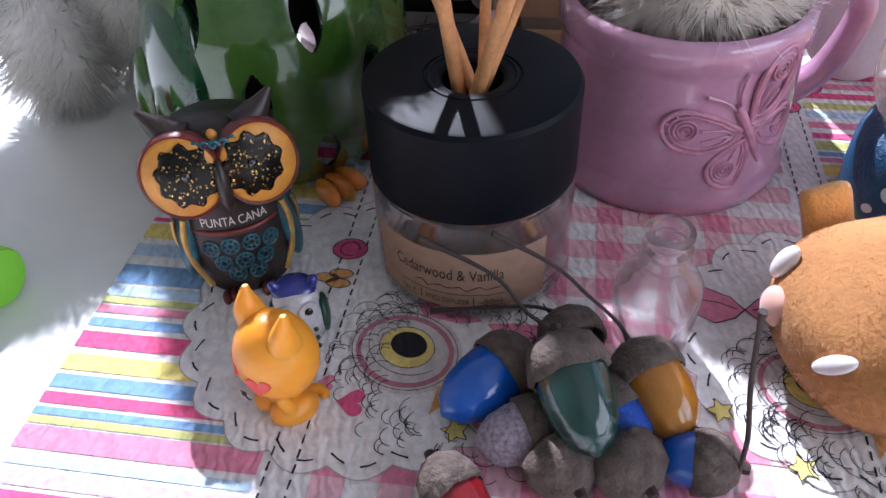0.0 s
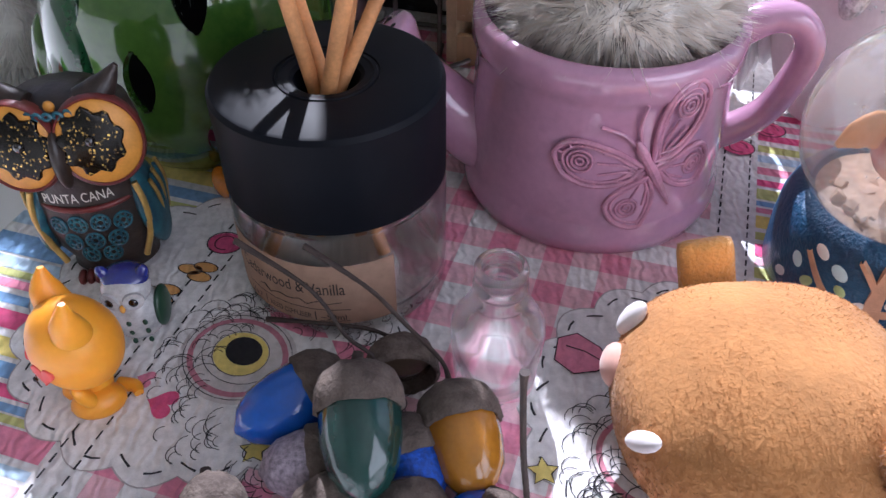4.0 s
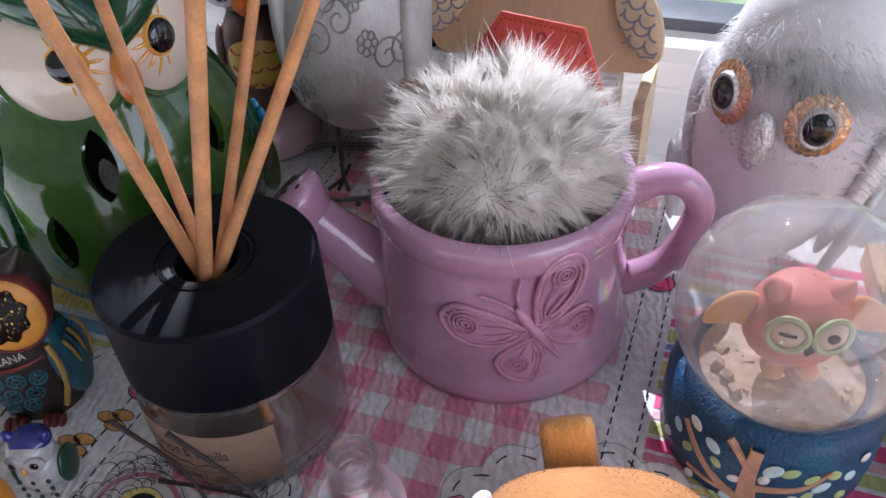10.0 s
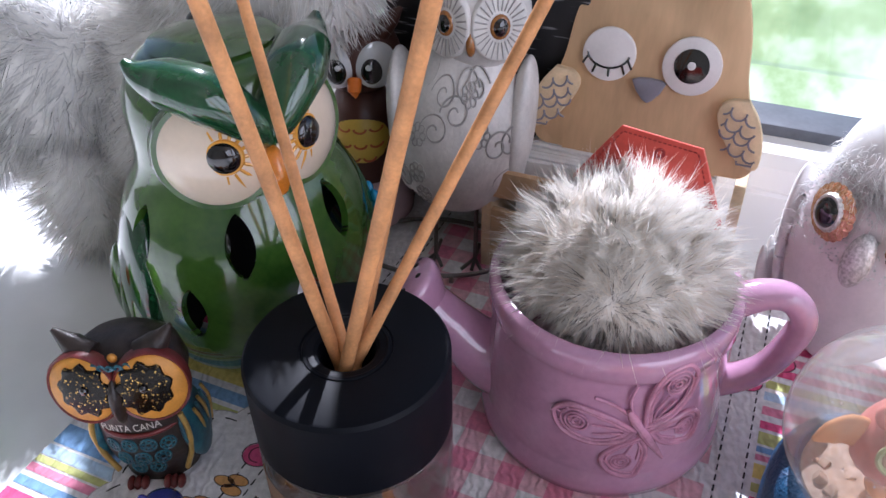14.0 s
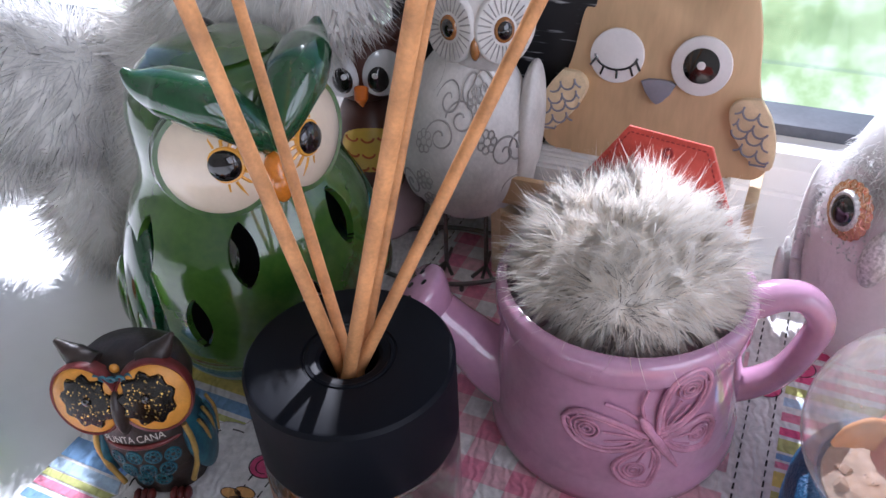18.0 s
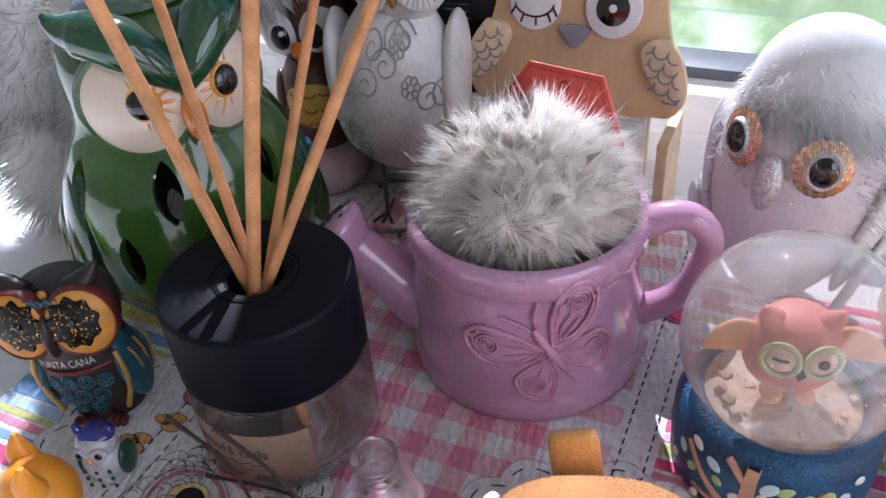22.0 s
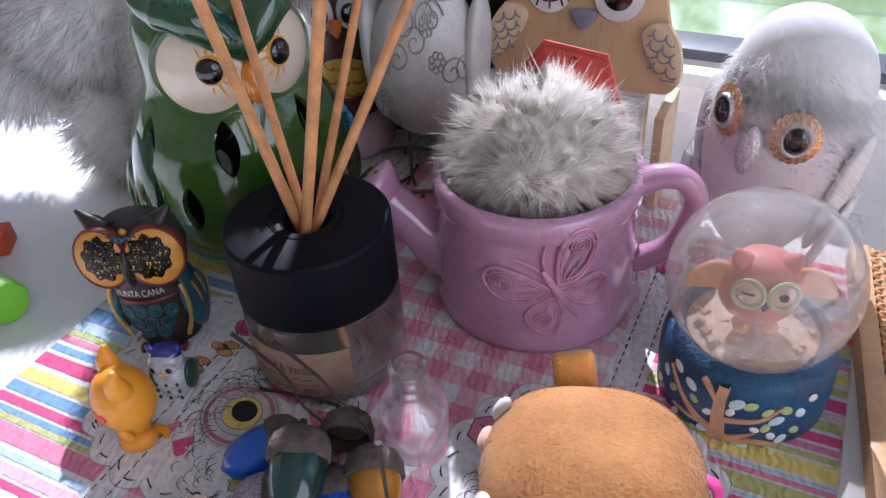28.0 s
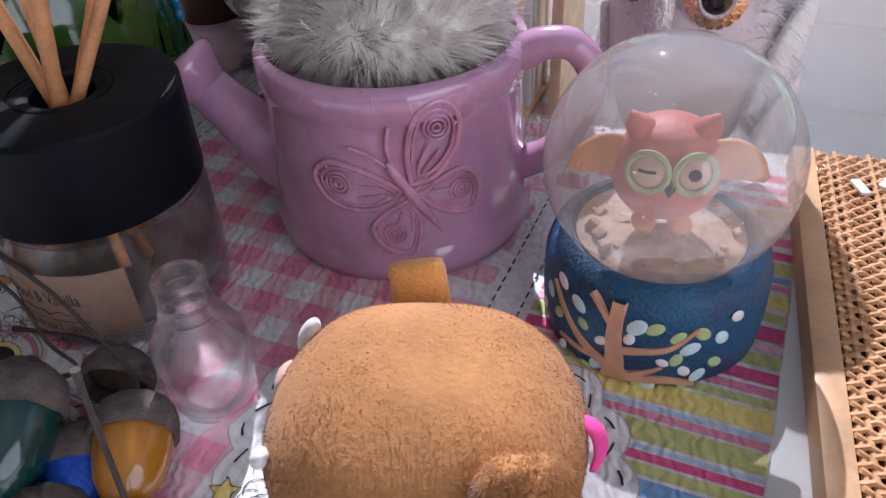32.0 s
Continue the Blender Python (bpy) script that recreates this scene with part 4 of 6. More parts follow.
def dark_owl():
    b = bmesh.new()
    lathe(b, [(0, 0), (0.0125, 0), (0.0145, 0.002), (0.0138, 0.005), (0.0175, 0.012), (0.0195, 0.021), (0.0190, 0.030), (0.0165, 0.036), (0.0185, 0.042), (0.0205, 0.049), (0.0190, 0.056), (0.013, 0.0605), (0, 0.062)], 48, 0, Matrix.Diagonal((1, 0.78, 1, 1)))
    for s in (-1, 1):
        m = Matrix.Translation((s * 0.0116, -0.0135, 0.0512)) @ pose(0, 0, 0, 78, 0, s * 10)
        lathe(b, [(0.0128, -0.004), (0.0131, 0.0005), (0.0125, 0.0016), (0.0119, 0.0012)], 40, 4, m)
        lathe(b, [(0.0120, 0.0008), (0.0111, 0.0019), (0.006, 0.0024), (0, 0.0024)], 40, 1, m)
        q = [(x * (1 + 0.10 * math.sin(9 * k / 40 * 6.283)), y * (1 + 0.10 * math.sin(9 * k / 40 * 6.283))) for k, (x, y) in enumerate(circle(-s * 0.0018, 0.0008, 0.0090, 40))]
        prism(b, q, 0.001, 0.0032, m, 2, 0.0005)
        blob(b, m @ Vector((-s * 0.0022, 0.0012, 0.0034)), (0.0016, 0.0012, 0.0016), None, 12, 8, 5)
        tube(b, smooth_path([(s * 0.008, -0.007, 0.0595), (s * 0.0145, -0.005, 0.0625), (s * 0.0200, -0.004, 0.0685)], 4), [0.0045, 0.0042, 0.0008], 12, 0)
        blob(b, (s * 0.0165, -0.001, 0.022), (0.0042, 0.0105, 0.0155), (0, s * -8, 0), 20, 14, 3)
        for k in range(5):
            tube(b, smooth_path([(s * 0.0198, -0.006 + 0.003 * k, 0.032), (s * 0.0208, -0.004 + 0.003 * k, 0.024), (s * 0.0192, -0.001 + 0.0025 * k, 0.012)], 4), 0.0007, 6, 3 if k % 2 else 6)
        tube(b, smooth_path([(s * 0.0160, -0.0095, 0.034), (s * 0.0175, -0.0105, 0.027), (s * 0.0165, -0.0105, 0.017), (s * 0.013, -0.011, 0.008)], 4), 0.0011, 8, 6)
        for k in (-1, 0, 1):
            blob(b, (s * 0.007 + k * 0.0026, -0.0125, 0.0022), (0.0016, 0.003, 0.0022), None, 12, 8, 4)
    blob(b, (0, -0.0165, 0.0480), (0.0026, 0.0045, 0.0085), (-8, 0, 0), 16, 12, 0)
    # rosettes on the breast
    for x, z in ((-0.010, 0.0235), (-0.0035, 0.0245), (0.0035, 0.0245), (0.010, 0.0235), (-0.007, 0.0178), (0, 0.0182), (0.007, 0.0178), (-0.0035, 0.0120), (0.0035, 0.0120)):
        y = -0.78 * math.sqrt(max(0, 0.0192 ** 2 - x * x)) - (0.0002 if z > 0.016 else -0.0012)
        m = Matrix.Translation((x, y, z)) @ pose(0, 0, 0, 90, 0, math.degrees(math.atan2(x, 0.02)))
        for rr in (0.0028, 0.0012):
            tube(b, [m @ Vector((*q, 0)) for q in circle(0, 0, rr, 16)], 0.00042, 6, 3, 1, True)
        for k in range(7):
            a = 6.283 * k / 7
            blob(b, m @ Vector((0.002 * math.cos(a), 0.002 * math.sin(a), 0.0001)), 0.0005, None, 8, 6, 3)
    tube(b, [(0.0168 * math.sin(t), -0.0148 * math.cos(t) - 0.0005, 0.0297) for t in np.linspace(-1.15, 1.15, 24)], 0.0009, 8, 4)
    # curls and a bead on the crown
    for k in range(9):
        a = math.pi * (k / 8) - math.pi
        c = Vector((0.0075 * math.cos(a), -0.010 + 0.004 * math.sin(a), 0.0600))
        tube(b, [c + Vector((0.0016 * math.cos(t), -0.0012, 0.0016 * math.sin(t))) * float(1 - t / 9) for t in np.linspace(0, 6.5, 14)], 0.0005, 6, 3)
    blob(b, (0, -0.0105, 0.0610), (0.0017, 0.0012, 0.0017), None, 12, 8, 1)
    me = text_mesh("PUNTA CANA", 0.0046, lambda x, y: Vector((x, -0.80 * math.sqrt(0.0205 ** 2 - min(x * x, 0.00036)) - 0.0004, 0.0335 + y)), 0.021)
    add_mesh(b, [v.co for v in me.vertices], [list(f.vertices) for f in me.polygons], 7)
    return b


o = part("owl_figurine", dark_owl(), [M_DK, M_OR, M_GLIT, M_NAVY, M_MAROON, M_EYE, M_GOLDP, M_SILV], None, "dark carved resin owl with big orange eyes and scratched lettering", 50)
tagged(o, "", "figurine")
o.matrix_world = pose(-0.0553, 0.1893, 0, 0, 0, 11) @ Matrix.Diagonal((0.82, 0.84, 0.92, 1))

# orange rubber cat
M_CAT = mat("orange_rubber", (0.90, 0.36, 0.02), 0.35, vary=0.06, scale=60, sss=0.25)
M_HEART = mat("red_pink_paint", (0.80, 0.09, 0.06), 0.4, vary=0.1)


def heart(r):
    out = []
    for k in range(28):
        t = 2 * math.pi * k / 28
        out.append((r * math.sin(t) ** 3, r * (13 * math.cos(t) - 5 * math.cos(2 * t) - 2 * math.cos(3 * t) - math.cos(4 * t)) / 16))
    return out[::-1]


def cat_toy():
    b = bmesh.new()
    blob(b, (0, 0, 0.0235), (0.0108, 0.0105, 0.0135), (8, 0, 0), 36, 26, 0, lambda p: Vector((p.x * (1 + 0.10 * (-p.z)), p.y * (1 + 0.08 * (-p.z)), p.z)))
    for s in (-1, 1):
        tube(b, smooth_path([(s * 0.0055, 0.000, 0.030), (s * 0.0070, -0.0005, 0.0365), (s * 0.0074, 0.0005, 0.0425)], 5), [0.0048, 0.0036, 0.0008], 18, 0, 0.8)
        blob(b, (s * 0.0042, -0.001, 0.0045), (0.0048, 0.0068, 0.0045), (0, 0, s * -16), 18, 12, 0)
        blob(b, (s * 0.0058, -0.0035, 0.0095), (0.0022, 0.0020, 0.0055), (20, 0, 0), 14, 10, 0)
        m = Matrix.Translation((s * 0.0046, -0.0088, 0.0222)) @ pose(0, 0, 0, 90 - 4, 0, s * 26)
        prism(b, [(x, y) for x, y in heart(0.0034)], -0.001, 0.0009, m, 1, 0.0003)
    blob(b, (0, 0.000, 0.0085), (0.0052, 0.0048, 0.0072), None, 18, 12, 0)
    tube(b, smooth_path([(0, 0.005, 0.002), (0.003, 0.008, 0.002), (0.006, 0.008, 0.002)], 5), [0.002, 0.0018, 0.0012], 12, 0)
    blob(b, (0, -0.0112, 0.0172), (0.0009, 0.0006, 0.0006), None, 10, 8, 2)
    for s in (-1, 1):
        tube(b, [(0, -0.0112, 0.0168), (s * 0.0012, -0.011, 0.0158), (s * 0.0022, -0.0108, 0.0162)], 0.0002, 5, 2)
    return b


o = part("cat_toy", cat_toy(), [M_CAT, M_HEART, M_EYE], None, "orange rubber cat toy with red heart eyes standing on the napkin", 60)
tagged(o, "", "toy")
o.matrix_world = pose(-0.0420, 0.1380, 0, 0, 0, -50) @ Matrix.Diagonal((0.95, 0.95, 0.92, 1))

# tiny glazed owl bead
M_GREYW = mat("grey_white_glaze", (0.50, 0.50, 0.50), 0.25, vary=0.25, scale=200, coat=0.6)
M_COBALT = mat("cobalt_glaze", (0.02, 0.03, 0.22), 0.2, vary=0.2, scale=200, coat=0.8)
M_MOSS = mat("dark_green_spots", (0.02, 0.06, 0.035), 0.3, vary=0.2)
b = bmesh.new()
blob(b, (0, 0, 0.0085), (0.0072, 0.0066, 0.0088), None, 28, 20, 0)
blob(b, (0, -0.0008, 0.0175), (0.0062, 0.0055, 0.0048), None, 24, 16, 0)
blob(b, (0, 0.0005, 0.0200), (0.0060, 0.0050, 0.0030), None, 24, 12, 1)
for s in (-1, 1):
    blob(b, (s * 0.0048, 0, 0.0218), (0.0016, 0.0014, 0.0024), (0, s * 25, 0), 12, 8, 1)
    lathe(b, [(0.0026, 0), (0.0026, 0.0008), (0, 0.0012)], 20, 0, Matrix.Translation((s * 0.0027, -0.0052, 0.0172)) @ pose(0, 0, 0, 90, 0, s * 20))
    blob(b, (s * 0.0029, -0.0062, 0.0172), (0.0013, 0.0006, 0.0013), None, 12, 8, 3)
    blob(b, (s * 0.0066, 0.001, 0.009), (0.0016, 0.005, 0.006), None, 14, 10, 2)
for k in range(9):
    blob(b, (-0.004 + 0.004 * (k % 3), -0.0064 + 0.0004 * abs(k % 3 - 1), 0.0035 + 0.0032 * (k // 3)), (0.0007, 0.0005, 0.0009), None, 8, 6, 2)
blob(b, (0, -0.0066, 0.0155), (0.0007, 0.0009, 0.0012), None, 10, 8, 4)
o = part("owl_bead", b, [M_GREYW, M_COBALT, M_MOSS, M_EYE, M_GOLD], None, "tiny glazed grey owl with a cobalt blue head", 60)
tagged(o, "", "figurine")
o.matrix_world = pose(-0.0385, 0.1600, 0, 0, 0, 5)

# small glass bottle
bt = thing("glass_bottle", (0.0542, 0.1463, 0), 0, "small empty clear glass bottle with a threaded neck", "bottle")
b = bmesh.new()
lathe(b, [(0, 0.0012), (0.006, 0.0004), (0.0085, 0), (0.0098, 0.0012), (0.0098, 0.0022), (0.0106, 0.012), (0.0112, 0.0195), (0.0108, 0.0232), (0.0088, 0.0268), (0.0062, 0.0286), (0.0056, 0.0300), (0.0066, 0.0308), (0.0066, 0.0318), (0.0054, 0.0326), (0.0054, 0.0340), (0.0062, 0.0347), (0.0062, 0.0355), (0.0054, 0.0362), (0.0054, 0.0376), (0.0060, 0.0382), (0.0060, 0.0402), (0.0056, 0.0408), (0.0046, 0.0408), (0.0042, 0.0400), (0.0042, 0.0300), (0.0060, 0.0262), (0.0092, 0.0215), (0.0092, 0.018), (0.0086, 0.006), (0.0070, 0.0036), (0, 0.0046)], 48)
part("glass", b, M_CLEAR, bt, sharp=60)

# acorns
M_CUP = mat("grey_brown_acorn_cup", (0.070, 0.050, 0.041), 0.85, vary=0.45, scale=250, bump=0.0007, bump_scale=900, second=(0.15, 0.115, 0.095))
M_STEM = mat("dark_twig", (0.04, 0.025, 0.02), 0.7, vary=0.35, scale=300, bump=0.0001, bump_scale=1500)
PAINT = {"blue": (0.008, 0.10, 0.50), "dark green": (0.008, 0.045, 0.038), "ochre gold": (0.42, 0.17, 0.012), "dark red": (0.16, 0.008, 0.012), "silver lilac": (0.33, 0.28, 0.34), "glittering blue": (0.01, 0.07, 0.42), "bare brown": (0.10, 0.07, 0.05)}
PAINTS = {}
for k, c in PAINT.items():
    gl = k in ("silver lilac", "glittering blue")
    PAINTS[k] = mat(k.replace(" ", "_") + "_paint", c, 0.5 if gl else 0.18, vary=0.45 if gl else 0.15, scale=900 if gl else 90, coat=0.0 if gl else 0.7, bump=0.0004 if gl else 0.0001, bump_scale=1800 if gl else 150)


HEAP = Vector((-0.0045, 0.0010, 0))


def acorn(cup, tip, paint, r=0.0078, stem=(), nut=True, cup_len=0.0085):
    """A painted nut in its rough cup; cup and tip are the two ends."""
    cup, tip = Vector(cup) + HEAP, Vector(tip) + HEAP
    stem = [Vector(p) + HEAP for p in stem]
    name = "acorn" if nut else "acorn_cup"
    t = thing(name, cup, 0, (paint + " painted acorn in a rough grey-brown cup") if nut else "empty rough grey-brown acorn cup", "acorn", "acorns heaped on the napkin")
    ax = (tip - cup)
    ln = ax.length
    q = ax.to_track_quat("Z", "Y").to_matrix().to_4x4()
    if nut:
        b = bmesh.new()
        lathe(b, [(0, 0.002), (r * 0.9, 0.003), (r, ln * 0.38), (r * 0.98, ln * 0.55), (r * 0.84, ln * 0.76), (r * 0.55, ln * 0.91), (r * 0.22, ln * 0.975), (r * 0.10, ln), (0, ln * 1.012)], 36, 0, q @ Matrix.Diagonal((1, 1, 1, 1)))
        for v in b.verts:
            loc = q.inverted() @ v.co
            a = math.atan2(loc.y, loc.x)
            v.co = q @ Vector((loc.x * (1 + 0.012 * math.sin(a * 11)), loc.y * (1 + 0.012 * math.sin(a * 11)), loc.z))
        part("nut", b, PAINTS[paint], t, sharp=60)
    b = bmesh.new()
    rc = r * 1.10
    pr = [(0, -0.0022), (rc * 0.5, -0.0012), (rc * 0.85, 0.0012), (rc, 0.0045), (rc * 1.02, cup_len), (rc * 0.93, cup_len + 0.0004), (rc * 0.86, cup_len - 0.001), (rc * 0.6, 0.0015), (0, 0.0005)]
    lathe(b, pr, 40, 0, q)
    for v in b.verts:
        v.co += noise.noise_vector((v.co + cup) * 900) * 0.0004 + noise.noise_vector((v.co + cup) * 250) * 0.0004
    part("cup", b, M_CUP, t, sharp=80)
    b = bmesh.new()
    if stem:
        tube(b, smooth_path([q @ Vector((0, 0, -0.001))] + [Vector(s) - cup for s in stem], 6), [0.0009, 0.0005, 0.0005, 0.0005, 0.0005, 0.0008], 8)
    else:
        tube(b, [q @ Vector((0, 0, -0.001)), q @ Vector((0.0005, 0, -0.0038))], [0.0015, 0.0012], 8)
    part("stem", b, M_STEM, t)
    return t


acorn((0.0225, 0.1365, 0.0125), (0.0005, 0.1225, 0.0090), "blue", 0.0082, [(0.030, 0.139, 0.016), (0.024, 0.1405, 0.022), (0.016, 0.146, 0.031), (-0.001, 0.152, 0.040)])
acorn((0.0285, 0.1275, 0.0262), (0.0325, 0.1020, 0.0165), "dark green", 0.0086)
acorn((0.0485, 0.1310, 0.0150), (0.0550, 0.1080, 0.0098), "ochre gold", 0.0084, [(0.046, 0.136, 0.0195), (0.038, 0.139, 0.028), (0.030, 0.1420, 0.036), (0.016, 0.1465, 0.044)])
acorn((-0.0025, 0.1095, 0.0085), (0.0060, 0.0930, 0.0068), "dark red", 0.0066)
acorn((0.0270, 0.1180, 0.0085), (0.0075, 0.1135, 0.0075), "silver lilac", 0.0074)
acorn((0.0375, 0.1235, 0.0120), (0.0445, 0.1060, 0.0080), "glittering blue", 0.0072)
acorn((0.0635, 0.1010, 0.0080), (0.0480, 0.1065, 0.0072), "blue", 0.0068)
acorn((0.0275, 0.1005, 0.0090), (0.0230, 0.1130, 0.0085), "bare brown", 0.0078)
acorn((0.0425, 0.0985, 0.0095), (0.0370, 0.1110, 0.0090), "bare brown", 0.0080)
acorn((0.0355, 0.1480, 0.0100), (0.0365, 0.1400, 0.0090), "bare brown", 0.0080, [(0.028, 0.150, 0.0135), (0.015, 0.1525, 0.0125), (0.001, 0.1555, 0.010)])
tw = thing("twig", (0.0578, 0.0970, 0), 0, "thin bare dark twig leaning over the napkin", "twig")
b = bmesh.new()
tube(b, smooth_path([(0.001, 0.002, 0.008), (0.0015, 0.004, 0.020), (0.0, 0.007, 0.034), (-0.001, 0.0095, 0.050), (-0.001, 0.010, 0.054)], 5), [0.0005, 0.0006, 0.0006, 0.0006, 0.0010], 8)
part("stalk", b, M_STEM, tw)

# ---- napkin ----
NU0, NU1, NV0, NV1 = -0.1425, 0.1395, 0.0830, 0.3420


def napkin_z(u, v):
    return 0.0006


def on_napkin(u, v, lift=0.0):
    return uv(u, v, napkin_z(u, v) + lift)


def print_mat(name, color):
    m = mat(name, color, 0.9, vary=0.13, scale=400)
    emboss(m)
    return m


def emboss(m):
    """Paper pressed with short wavy ridges."""
    n, link = m.node_tree.nodes, m.node_tree.links.new
    co = n.new("ShaderNodeTexCoord")
    wv = n.new("ShaderNodeTexWave")
    wv.inputs["Scale"].default_value, wv.inputs["Distortion"].default_value = 105, 5.0
    wv.inputs["Detail"].default_value, wv.inputs["Detail Scale"].default_value = 1.0, 2.2
    link(co.outputs["Object"], wv.inputs["Vector"])
    fi = n.new("ShaderNodeTexNoise")
    fi.inputs["Scale"].default_value = 900
    link(co.outputs["Object"], fi.inputs["Vector"])
    ad = n.new("ShaderNodeMath")
    ad.operation = "MULTIPLY_ADD"
    ad.inputs[1].default_value = 0.35
    link(fi.outputs[0], ad.inputs[0])
    link(wv.outputs[0], ad.inputs[2])
    bp = n.new("ShaderNodeBump")
    bp.inputs["Strength"].default_value, bp.inputs["Distance"].default_value = 0.7, 0.0004
    link(ad.outputs[0], bp.inputs["Height"])
    link(bp.outputs[0], n["Principled BSDF"].inputs["Normal"])


M_PAPER = print_mat("white_embossed_paper", (0.80, 0.78, 0.78))
PINKS = {"white": (0.80, 0.78, 0.78), "crimson": (0.70, 0.10, 0.24), "pink": (0.72, 0.25, 0.36), "pale_pink": (0.76, 0.46, 0.52), "pale_grey": (0.64, 0.60, 0.60), "blue": (0.22, 0.38, 0.62), "pale_blue": (0.48, 0.62, 0.76), "yellow": (0.80, 0.66, 0.20), "olive": (0.52, 0.53, 0.20), "grey": (0.44, 0.40, 0.40), "orange": (0.70, 0.36, 0.12), "black": (0.02, 0.02, 0.025), "dark_rose": (0.50, 0.20, 0.26)}
PM = {k: print_mat("print_" + k, c) for k, c in PINKS.items()}

nap = new("paper_napkin")
tagged(nap, "printed paper napkin with stripes, pink gingham and owls", "napkin")


def flat(name, quads, material, lift, label="", polys=()):
    """Printed areas on the napkin, as thin sheets that follow it. quads: u0, u1, v0, v1; polys: outlines."""
    b = bmesh.new()
    for u0, u1, v0, v1 in quads:
        nu, nv = max(1, int((u1 - u0) / 0.012)), max(1, int((v1 - v0) / 0.012))
        add_mesh(b, [on_napkin(u0 + (u1 - u0) * i / nu, v0 + (v1 - v0) * j / nv, lift) for j in range(nv + 1) for i in range(nu + 1)], [(j * (nu + 1) + i, j * (nu + 1) + i + 1, (j + 1) * (nu + 1) + i + 1, (j + 1) * (nu + 1) + i) for j in range(nv) for i in range(nu)])
    for pl in polys:
        area = sum(pl[i - 1][0] * pl[i][1] - pl[i][0] * pl[i - 1][1] for i in range(len(pl)))
        pl = pl if area > 0 else pl[::-1]
        add_mesh(b, [on_napkin(x, y, lift) for x, y in pl], [list(range(len(pl)))])
    bmesh.ops.recalc_face_normals(b, faces=b.faces)
    for f in b.faces:
        if f.normal.z < 0:
            f.normal_flip()
    return part(name, b, material, nap, label)


def lines(name, paths, material, width, lift, label=""):
    """Drawn strokes: flat ribbons along paths."""
    b = bmesh.new()
    for pa in paths:
        w = width
        p2 = [Vector((x, y)) for x, y in pa]
        vs = []
        for i, q in enumerate(p2):
            d = (p2[min(i + 1, len(p2) - 1)] - p2[max(i - 1, 0)])
            nrm = Vector((-d.y, d.x)).normalized() * w * (0.75 + 0.5 * random.random())
            vs += [on_napkin(*(q + nrm), lift), on_napkin(*(q - nrm), lift)]
        add_mesh(b, vs, [(2 * i, 2 * i + 1, 2 * i + 3, 2 * i + 2) for i in range(len(p2) - 1)])
    return part(name, b, material, nap, label)


b = bmesh.new()
nu, nv = 110, 100
add_mesh(b, [on_napkin(NU0 + (NU1 - NU0) * i / nu, NV0 + (NV1 - NV0) * j / nv) for j in range(nv + 1) for i in range(nu + 1)], [(j * (nu + 1) + i, j * (nu + 1) + i + 1, (j + 1) * (nu + 1) + i + 1, (j + 1) * (nu + 1) + i) for j in range(nv) for i in range(nu)])
sheet = part("sheet", b, M_PAPER, nap, "white embossed paper sheet")
so = sheet.modifiers.new("thickness", "SOLIDIFY")
so.thickness, so.offset = 0.0003, -1

# stripes of the two side bands
LEFT = [("crimson", .1841, .1860), ("yellow", .1760, .1830), ("pale_blue", .1680, .1735), ("blue", .1560, .1640), ("pale_blue", .1508, .1550), ("olive", .1478, .1503), ("pink", .1440, .1470), ("blue", .1388, .1420), ("crimson", .1310, .1368), ("yellow", .1230, .1285), ("blue", .1170, .1215), ("crimson", .1120, .1156), ("blue", .1085, .1108), ("olive", .1058, .1080), ("pink", .0985, .1052), ("pale_blue", .0940, .0965), ("pale_pink", .0885, .0925), ("crimson", .0845, .0872), ("pale_blue", .0800, .0830), ("olive", .1885, .1910), ("blue", .1930, .1980), ("yellow", .2010, .2080), ("pink", .2100, .2150), ("pale_blue", .2170, .2210), ("crimson", .2240, .2300), ("olive", .2330, .2370), ("blue", .2400, .2460)]
RIGHT = [("pale_blue", .1640, .1720), ("blue", .1745, .1790), ("olive", .1800, .1830), ("crimson", .1838, .1862), ("pale_blue", .1868, .1880), ("olive", .1890, .1950), ("pink", .1958, .1980), ("pale_blue", .1985, .2000), ("yellow", .2010, .2075), ("olive", .2085, .2110), ("pink", .2120, .2148), ("crimson", .2160, .2200), ("olive", .2215, .2260), ("pale_pink", .2270, .2300), ("crimson", .2310, .2365), ("olive", .2385, .2420), ("yellow", .2440, .2500), ("pink", .2515, .2540), ("blue", .2550, .2575), ("olive", .2585, .2640), ("crimson", .2655, .2690), ("pink", .2720, .2760), ("pale_blue", .2790, .2830), ("olive", .2850, .2890), ("crimson", .2920, .2960), ("pink", .2990, .3030), ("crimson", .3060, .3100), ("pale_blue", .1560, .1620), ("crimson", .1500, .1540), ("yellow", .1420, .1480), ("pink", .1340, .1400), ("blue", .1250, .1320), ("olive", .1180, .1230), ("crimson", .1080, .1150), ("pale_blue", .0980, .1050)]
for rows, a0, a1, dv in ((LEFT, NU0 + 0.0004, -0.0785, 0.003), (RIGHT, 0.0755, NU1 - 0.0004, -0.009)):
    for col, v0, v1 in rows:
        v0, v1 = v0 + dv, v1 + dv
        if v0 < NV0 + 0.0005:
            continue
        flat("printed_stripe", [(a0, a1, v0, v1)], PM[col], 0.00022)
